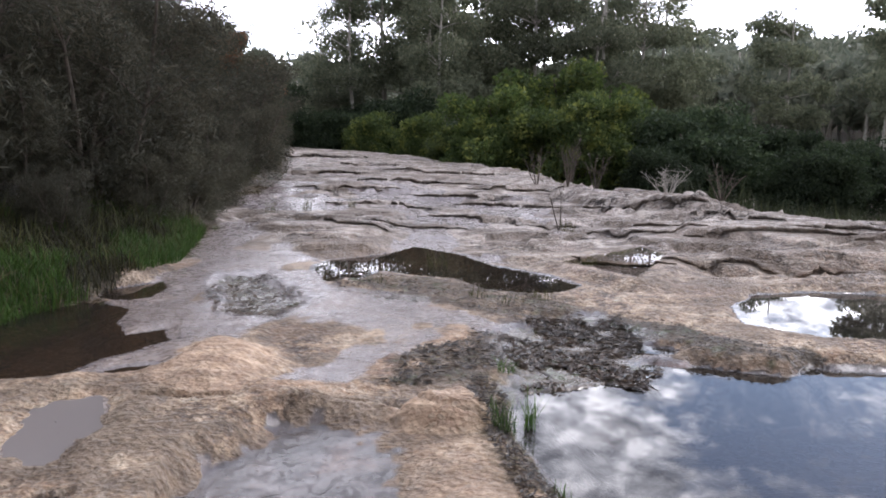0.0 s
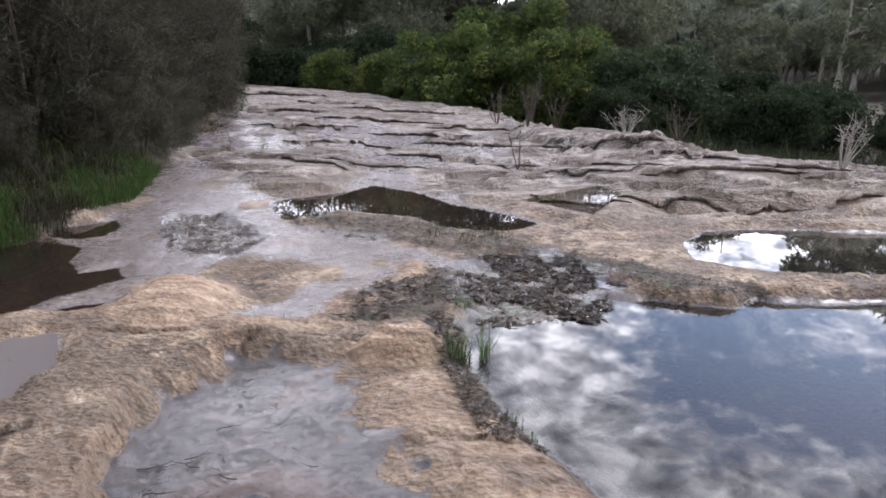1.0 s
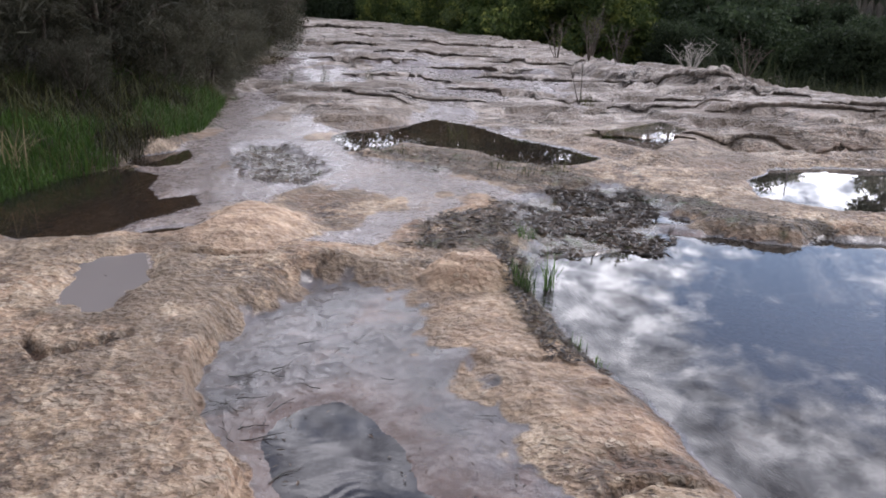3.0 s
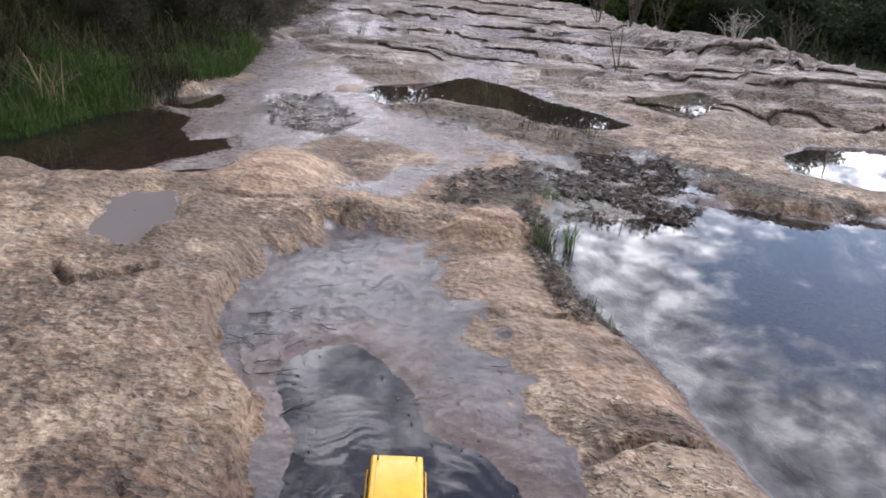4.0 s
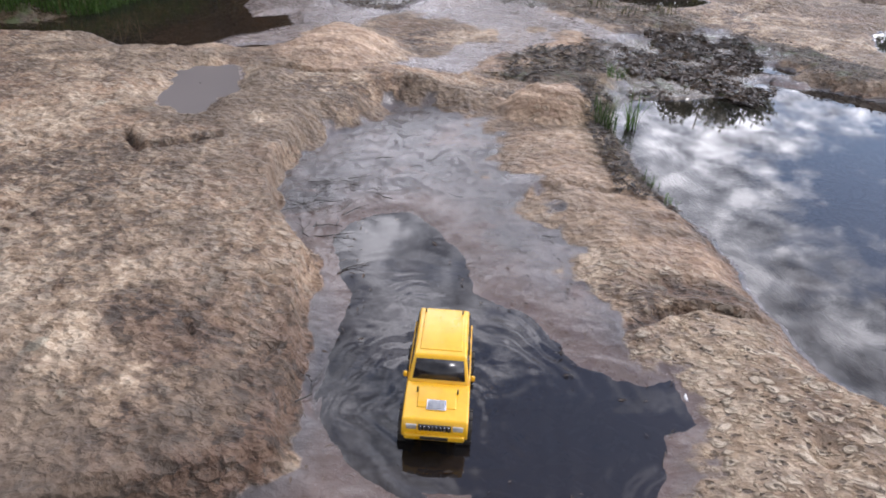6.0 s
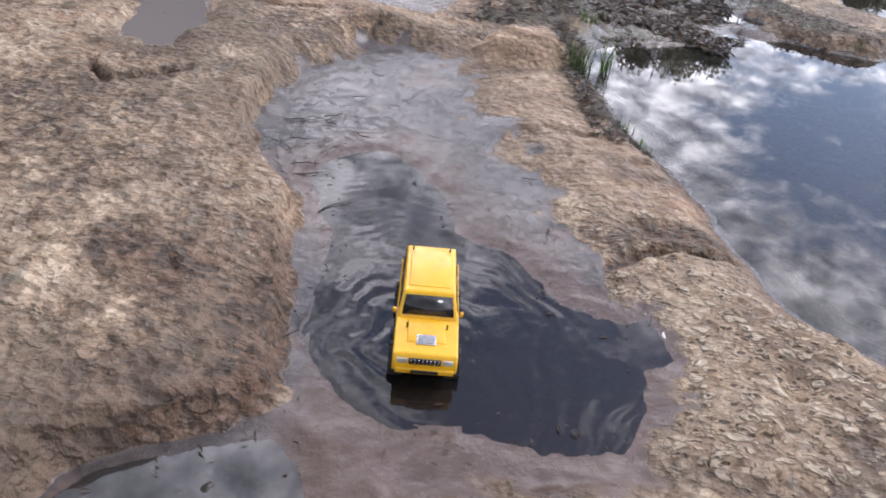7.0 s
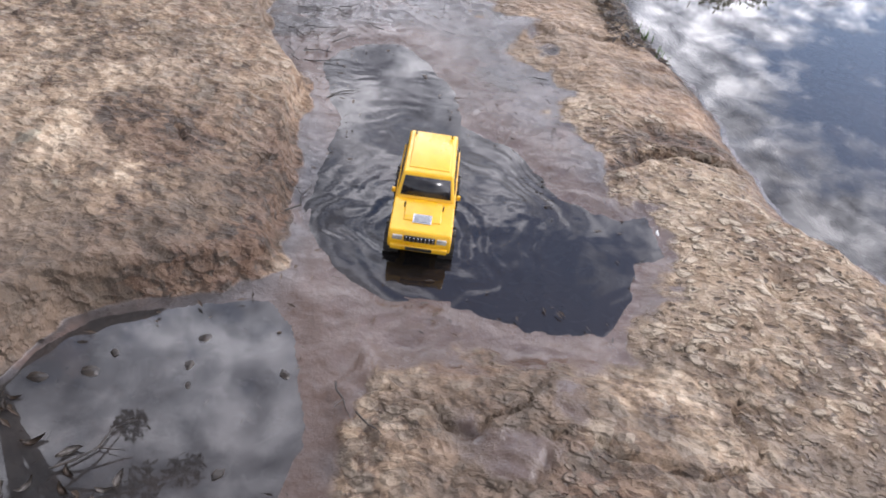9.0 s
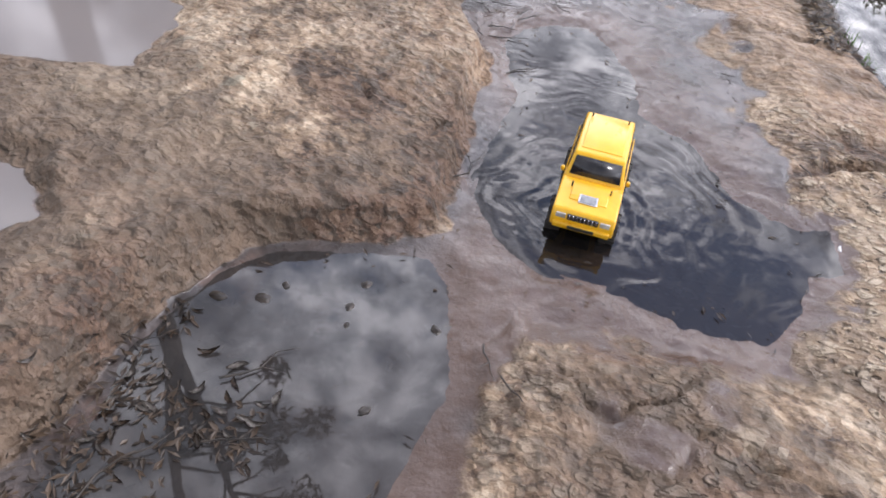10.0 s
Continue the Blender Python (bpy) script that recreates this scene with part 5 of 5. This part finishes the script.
# ---- grass, sedge, litter and twigs ----
def blades_mesh(name, feet, high, width, rng, bend=0.5):
    """Arched grass blades of three joints at the given feet."""
    n = len(feet)
    a = rng.uniform(0, 2 * math.pi, n)
    out = np.stack([np.cos(a), np.sin(a), np.zeros(n)], 1)
    side = np.stack([-np.sin(a), np.cos(a), np.zeros(n)], 1)
    h = high * rng.uniform(0.5, 1.2, n)[:, None]
    lean = bend * rng.uniform(0.1, 1.2, n)[:, None]
    w = width * rng.uniform(0.6, 1.2, n)[:, None]
    up = np.array([[0, 0, 1.0]])
    levels = []
    for t, taper in ((0, 1.0), (0.4, 0.9), (0.75, 0.6), (1.0, 0.08)):
        mid = feet + up * h * (t - 0.25 * lean * t * t) + out * h * lean * t * t
        levels += [mid - side * w * taper / 2, mid + side * w * taper / 2]
    verts = np.stack(levels, 1)
    base = np.arange(n)[:, None] * 8
    faces = np.concatenate([base + np.array([[k, k + 1, k + 3, k + 2]]) for k in (0, 2, 4)])
    return array_mesh(name, verts.reshape(-1, 3), faces)


def on_land(x, y, sink=0.01):
    return np.stack([x, y, land(x, y)[0] - sink], 1)


def inside(rng, outline, count, margin=0.0):
    """Random places within an outline."""
    xs, ys = np.array(outline).T
    got = np.zeros((0, 2))
    while len(got) < count:
        p = np.stack([rng.uniform(xs.min(), xs.max(), 4 * count), rng.uniform(ys.min(), ys.max(), 4 * count)], 1)
        got = np.concatenate([got, p[signed(p[:, 0], p[:, 1], outline) < margin]])
    return got[:count, 0], got[:count, 1]


def build_stuff(name, mesh, material, label, category):
    ob = part(name, mesh, material, None)
    return tagged(ob, label, category, kind="stuff")


def build_grass():
    rng = np.random.default_rng(61)
    verge = [(-4.6, 4.1), (-3.9, 4.15), (-3.2, 4.6), (-3.1, 5.4), (-2.85, 6.0), (-2.85, 6.7), (-2.72, 7.6), (-3.05, 9.5), (-3.6, 9.9), (-4.4, 8.2), (-4.8, 6.0)]
    x, y = inside(rng, verge, 26000)
    rim = np.array([max(0.0, -v) for v in signed(x, y, verge)])
    lush = fractal(x * 1.1, y * 1.1, 3, 62) + 0.35 - rim * 0.9
    green, dull = lush > 0, (lush <= 0) & (rng.uniform(0, 1, len(x)) < 0.35)
    build_stuff("verge_grass", blades_mesh("verge_grass", on_land(x[green], y[green]), 0.19, 0.007, rng, 1.0), GRASS_BLADE, "lush fresh green grass along the seep", "grass")
    build_stuff("bank_weeds", blades_mesh("bank_weeds", on_land(x[dull], y[dull]), 0.24, 0.010, rng, 1.2), DULL_WEED, "dull brown and olive weeds on the bank", "weeds")
    under = [(-6.5, 5.0), (-4.2, 5.2), (-3.9, 8.0), (-3.7, 10.0), (-4.2, 13.0), (-3.9, 15.0), (-4.6, 19.0), (-6.0, 19.0), (-6.5, 10.0)]
    x, y = inside(rng, verge, 1800)
    build_stuff("dry_blades", blades_mesh("dry_blades", on_land(x, y), 0.36, 0.008, rng, 1.2), SEDGE_BLADE, "dry olive blades among the green grass", "grass")
    x, y = inside(rng, under, 6000)
    build_stuff("dry_undergrowth", blades_mesh("dry_undergrowth", on_land(x, y), 0.45, 0.012, rng, 1.0), SEDGE_BLADE, "dry olive undergrowth below the scrub", "undergrowth")
    flat = [(6.8, 11.4), (5.2, 12.9), (4.6, 15.5), (5.0, 19.0), (9.0, 21.0), (16.0, 20.0), (18.0, 13.0)]
    x, y = inside(rng, flat, 9000)
    build_stuff("reed_flat", blades_mesh("reed_flat", on_land(x, y), 0.75, 0.022, rng, 0.5), DARK_REED, "dull green reeds on the low side of the rock", "reeds")


DULL_WEED = leaf_material("dull_weed_blade", (0.016, 0.018, 0.008), (0.07, 0.062, 0.028))
DARK_REED = leaf_material("dull_reed_blade", (0.030, 0.040, 0.018), (0.075, 0.085, 0.035))
build_grass()


def build_tussock(at, label, group, count, high, width, spread, material, seed, bend=0.6):
    rng = np.random.default_rng(seed)
    ob = thing("grass_tussock", at, label, "grass tussock", group)
    r, a = spread * np.sqrt(rng.uniform(0, 1, count)), rng.uniform(0, 6.283, count)
    feet = np.stack([r * np.cos(a), r * np.sin(a), np.full(count, -0.02)], 1)
    part("blade_tuft", blades_mesh("blade_tuft", feet, high, width, rng, bend), material, ob)
    return ob


for k, (x, y, count, high, spread) in enumerate(((0.33, 3.52, 60, 0.17, 0.07), (0.47, 3.60, 34, 0.24, 0.035), (0.42, 4.32, 34, 0.13, 0.06), (0.52, 2.86, 18, 0.10, 0.05), (0.60, 2.68, 12, 0.08, 0.04), (0.28, 3.70, 20, 0.10, 0.06))):
    build_tussock(spot(x, y), "green grass tussock at the pool's edge", "pool-edge tussocks", count, high, 0.0055, spread, GRASS_BLADE, 80 + k, 0.5)
for k, (x, y, high) in enumerate(((-0.02, 7.75, 0.34), (0.35, 6.35, 0.14), (0.62, 6.15, 0.12), (-0.6, 6.75, 0.12), (0.9, 6.3, 0.12), (-2.1, 11.6, 0.3), (-1.5, 12.2, 0.25), (-2.6, 11.2, 0.28), (1.8, 10.4, 0.3))):
    build_tussock(spot(x, y), "sparse green rush tuft growing in a wet crack", "rush tufts", 26, high, 0.006, 0.10, SEDGE_BLADE, 100 + k, 0.6)
for k, (x, y, high) in enumerate(((-3.45, 5.35, 0.55), (-3.9, 4.75, 0.6), (-3.7, 6.2, 0.5))):
    build_tussock(spot(x, y), "arching sedge tussock with dry straw blades", "sedge tussocks", 30, high, 0.009, 0.12, STRAW_BLADE if k == 0 else SEDGE_BLADE, 120 + k, 1.1)


def litter_mesh(name, x, y, size, rng, lift=0.004, afloat=-9.0):
    """Flat curled leaf scraps lying on the ground."""
    n = len(x)
    centres = on_land(x, y, -lift)
    centres[:, 2] = np.maximum(centres[:, 2] + rng.uniform(0, 0.012, n), afloat)
    a, tilt = rng.uniform(0, 6.283, n), rng.normal(0, 0.16, (n, 2))
    way = np.stack([np.cos(a), np.sin(a), tilt[:, 0]], 1) * (size * rng.uniform(0.5, 1.5, n))[:, None]
    side = np.stack([-np.sin(a), np.cos(a), tilt[:, 1]], 1) * (size * rng.uniform(0.14, 0.42, n))[:, None]
    curl = np.zeros((n, 3))
    curl[:, 2] = size * rng.uniform(0.0, 0.14, n)
    verts = np.stack([centres - way / 2, centres + side / 2 + curl, centres + way / 2, centres - side / 2 + curl], 1)
    return array_mesh(name, verts, np.arange(4 * n).reshape(n, 4))


def build_litter():
    rng = np.random.default_rng(91)
    x, y = inside(rng, LITTER, 3000, 0.3)
    keep = fractal(x * 3.2, y * 3.2, 3, 92) * 0.8 - signed(x, y, LITTER) > 0.0
    x, y = x[keep], y[keep]
    build_stuff("leaf_litter", litter_mesh("leaf_litter", x, y, 0.075, rng, 0.004, 0.006), LITTER_LEAF, "raft of sodden dark leaf litter", "leaf litter")
    strip = [(0.35, 2.6), (0.62, 2.55), (0.45, 3.1), (0.36, 3.5), (0.4, 4.1), (0.2, 4.2), (0.15, 3.9), (0.25, 3.3)]
    x, y = inside(rng, strip, 1300)
    build_stuff("edge_litter", litter_mesh("edge_litter", x, y, 0.04, rng), LITTER_LEAF, "dark leaf scraps along the pool's edge", "leaf litter")
    for name, outline, count, size, label in (("apron_litter", APRON, 900, 0.06, "wet brown leaf litter and twigs on the slab"), ("marsh_litter", MARSH, 1000, 0.05, "scattered sodden leaf scraps in shallow water"), ("grit_litter", GRAVEL, 1000, 0.036, "brown leaf grit between the pools")):
        x, y = inside(rng, outline, count, 0.15)
        keep = fractal(x * 2.6, y * 2.6, 3, 93) * 0.35 - signed(x, y, outline) > -0.06
        build_stuff(name, litter_mesh(name, x[keep], y[keep], size, rng), LITTER_LEAF, label, "leaf litter")
    x, y = inside(rng, SEEP, 520, 0.15)
    build_stuff("seep_litter", litter_mesh("seep_litter", x, y, 0.06, rng), LITTER_LEAF, "dark leaf scraps in a wet crack", "leaf litter")
    x, y = inside(rng, MUD, 620, -0.02)
    build_stuff("mud_scraps", litter_mesh("mud_scraps", x, y, 0.021, rng), LITTER_LEAF, "small bark scraps in the mud", "leaf litter")
    x, y = inside(rng, [(-0.9, 0.42), (-0.72, 0.42), (-0.52, 0.22), (-0.5, 0.0), (-0.55, -0.3), (-0.9, -0.3)], 900)
    keep = fractal(x * 7, y * 7, 3, 95) + 0.5 * ease((-0.72 - x) / 0.12) > 0.12
    m = litter_mesh("floating_debris", x[keep], y[keep], 0.026, rng, 0.004, 0.031)
    build_stuff("floating_debris", m, LITTER_LEAF, "dark leaf scraps floating in the puddle", "leaf litter")


build_litter()


def build_curled_leaf(at, size, turn, seed):
    """A dead leaf curled along its length, as a thick bent strip."""
    rng = random.Random(seed)
    bm = bmesh.new()
    steps, rows = 7, []
    for k in range(steps):
        t = k / (steps - 1)
        wide, rise = size * 0.17 * math.sin(math.pi * (0.08 + 0.88 * t)), size * (0.10 + 0.22 * (2 * t - 1) ** 2) * rng.uniform(0.8, 1.1)
        rows.append([bm.verts.new((size * (t - 0.5), s * wide + size * 0.22 * math.sin(2.4 * t), rise + 0.3 * wide * abs(s))) for s in (-1, 0, 1)])
    for a, b in zip(rows, rows[1:]):
        for k in (0, 1):
            bm.faces.new((a[k], b[k], b[k + 1], a[k + 1])).smooth = True
    bmesh.ops.solidify(bm, geom=bm.faces[:], thickness=0.0012)
    ob = part("dead_leaf", bm, PALE_LEAF if rng.random() < 0.6 else DARK_DEAD_LEAF, None)
    ob.matrix_world = pose(*at, rng.uniform(-12, 12), rng.uniform(-12, 12), turn)
    return tagged(ob, "curled wet dead leaf floating in the puddle", "leaf", "floating leaves")


PALE_LEAF = plain_material("wet_grey_dead_leaf", (0.09, 0.075, 0.062), (0.26, 0.235, 0.21), 60, 0.28, 0.3)
DARK_DEAD_LEAF = plain_material("wet_brown_dead_leaf", (0.025, 0.018, 0.012), (0.09, 0.06, 0.038), 60, 0.3, 0.3)


def lay_leaves():
    rng = random.Random(19)
    spots = [(rng.gauss(-0.80, 0.05), rng.uniform(-0.05, 0.46)) for k in range(20)] + [(rng.gauss(-0.62, 0.07), rng.gauss(0.22, 0.07)) for k in range(14)]
    for k, (x, y) in enumerate(spots):
        build_curled_leaf((x, y, max(spot(x, y)[2], 0.03) - 0.002), rng.uniform(0.024, 0.048), rng.uniform(0, 360), k)


def build_bark_lump(x, y, size, seed):
    bm = bmesh.new()
    bmesh.ops.create_icosphere(bm, subdivisions=2, radius=size)
    for v in bm.verts:
        v.co = v.co * (1 + 0.4 * noise.noise(v.co * 1.2 / size + Vector((seed, 0, 0))))
        v.co.z *= 0.6
        v.co.x *= 1.5
    ob = part("bark_lump", bm, WET_TWIG, None)
    ob.matrix_world = pose(x, y, 0.03, 0, 0, 47 * seed)
    return tagged(ob, "small dark lump of bark floating in the puddle", "bark", "bark lumps")


lay_leaves()
for k, (x, y, size) in enumerate(((-0.72, 0.51, 0.013), (-0.54, 0.66, 0.010), (-0.54, 0.58, 0.009), (-0.70, 0.57, 0.008), (-0.81, 0.47, 0.013), (-0.38, 0.35, 0.010), (-0.52, 0.53, 0.006), (-0.34, 0.61, 0.010))):
    build_bark_lump(x, y, size, k)


def build_twig(at, length, turn, seed, label="thin wet dark twig lying in the mud", group="mud twigs"):
    rng = random.Random(seed)
    ob = thing("twig", at, label, "twig", group, turn=turn)
    spine = [Vector((length * (t - 0.5), length * 0.10 * rng.uniform(-1, 1), 0.003 + 0.006 * rng.random())) for t in (0, 0.25, 0.5, 0.75, 1)]
    thick = 0.0018 + 0.004 * length
    runs = [(spine, [thick, thick, thick * 0.8, thick * 0.6, thick * 0.3])]
    part("stem", tubes_mesh("stem", runs, 5), WET_TWIG, ob)
    if length > 0.09:
        fork = spine[2] + Vector((length * 0.2, length * rng.choice((-0.25, 0.25)), 0.008))
        part("side_shoot", tubes_mesh("side_shoot", [([spine[2], fork], [thick * 0.6, thick * 0.25])], 5), WET_TWIG, ob)
    return ob


def lay_twigs():
    rng = random.Random(7)
    for k in range(44):
        x, y = rng.uniform(-1.02, -0.55), rng.uniform(1.8, 2.55)
        if signed(np.array([x]), np.array([y]), MUD)[0] < -0.04:
            build_twig(spot(x, y, -0.003), rng.uniform(0.04, 0.15), rng.uniform(0, 180), k)
    for x, y, length, turn in ((-0.5, 1.22, 0.17, 84), (-0.66, 2.75, 0.10, 20), (-0.45, 2.8, 0.08, 70), (0.40, 1.69, 0.09, -50), (-0.20, 0.56, 0.10, -60), (-0.13, 0.5, 0.08, -40), (-0.9, 0.28, 0.16, 25), (-0.62, 0.35, 0.17, 55), (-0.55, 0.18, 0.14, 20), (-0.7, 0.05, 0.2, 70), (-0.48, 0.0, 0.16, 110), (-0.62, -0.1, 0.22, 35), (-1.82, 3.3, 0.22, 10), (-1.75, 3.15, 0.12, 80), (0.1, 2.2, 0.06, 10), (-0.3, 2.45, 0.07, 160)):
        build_twig((x, y, max(spot(x, y)[2], 0.028) + 0.004), length, turn, int(100 + 10 * length + turn))


lay_twigs()


def build_bare_shrub(at, label, seed, high, spread, count, bark, thick=0.012):
    """A leafless shrub: forking thin stems from one foot."""
    rng = random.Random(seed)
    ob = thing("bare_shrub", at, label, "shrub", "bare shrubs")
    for k in range(count):
        a = rng.uniform(0, 6.283)
        tip = Vector((math.cos(a) * spread * rng.uniform(0.3, 1), math.sin(a) * spread * rng.uniform(0.3, 1), high * rng.uniform(0.6, 1)))
        mid = tip * 0.5 + Vector((rng.uniform(-1, 1), rng.uniform(-1, 1), 0)) * spread * 0.12
        runs = [([Vector((0, 0, -0.05)), mid, tip], [thick, thick * 0.6, thick * 0.25])]
        for q in range(7):
            s = mid.lerp(tip, rng.random())
            runs.append(([s, s + Vector((rng.uniform(-1, 1) * spread, rng.uniform(-1, 1) * spread, high * 0.6 * rng.random())) * 0.4], [thick * 0.4, thick * 0.15]))
        part("stem", tubes_mesh("stem", runs, 4), bark, ob)
    return ob


build_bare_shrub(spot(4.35, 14.2), "bleached dead shrub on the rock edge", 1, 0.6, 0.5, 15, DEAD_BARK, 0.010)
build_bare_shrub(spot(6.3, 10.2), "pale leafless shrub on the rock edge", 2, 0.75, 0.4, 10, DEAD_BARK)
build_bare_shrub(spot(1.72, 10.6), "thin leafless sapling in a rock crack", 3, 0.72, 0.16, 2, BROWN_BARK, 0.010)
for k, (x, y, h) in enumerate(((3.0, 17.6, 1.2), (3.6, 17.2, 0.9), (2.4, 18.6, 1.0), (4.9, 12.9, 0.7), (3.3, 19.0, 1.3))):
    build_bare_shrub(spot(x, y), "dry brown leafless shrub below the rock", 10 + k, h, 0.4, 7, BROWN_BARK, 0.014)


def build_boulder(at, size, seed, label, turn=0):
    bm = bmesh.new()
    bmesh.ops.create_icosphere(bm, subdivisions=4, radius=1)
    for v in bm.verts:
        n = noise.fractal(v.co * 1.3 + Vector((seed, 0, 0)), 1.0, 2.0, 4)
        v.co = v.co * (1 + 0.28 * n)
        v.co = Vector((v.co.x * size[0], v.co.y * size[1], v.co.z * size[2]))
    for f in bm.faces:
        f.smooth = True
    ob = part("boulder", bm, BOULDER, None)
    ob.matrix_world = pose(*at, 0, 0, turn)
    return tagged(ob, label, "boulder", "boulders")


build_boulder(spot(-5.0, 8.1, -0.05), (0.55, 0.4, 0.28), 3, "grey lichened boulder half hidden in the scrub")
build_boulder(spot(-5.9, 7.4, -0.05), (0.45, 0.4, 0.25), 8, "grey lichened boulder half hidden in the scrub", 40)
build_boulder(spot(3.55, 5.95, 0.02), (0.22, 0.14, 0.09), 5, "low weathered stone at the ledge pool")
# white sliver added for a bright glint on the water's edge
build_boulder(spot(0.505, 1.40, 0.004), (0.007, 0.018, 0.006), 6, "white sliver standing in for a glint at the puddle's edge").data.materials[0] = plain_material("white_glint", (0.6, 0.6, 0.58), (0.8, 0.8, 0.78), 60, 0.4)
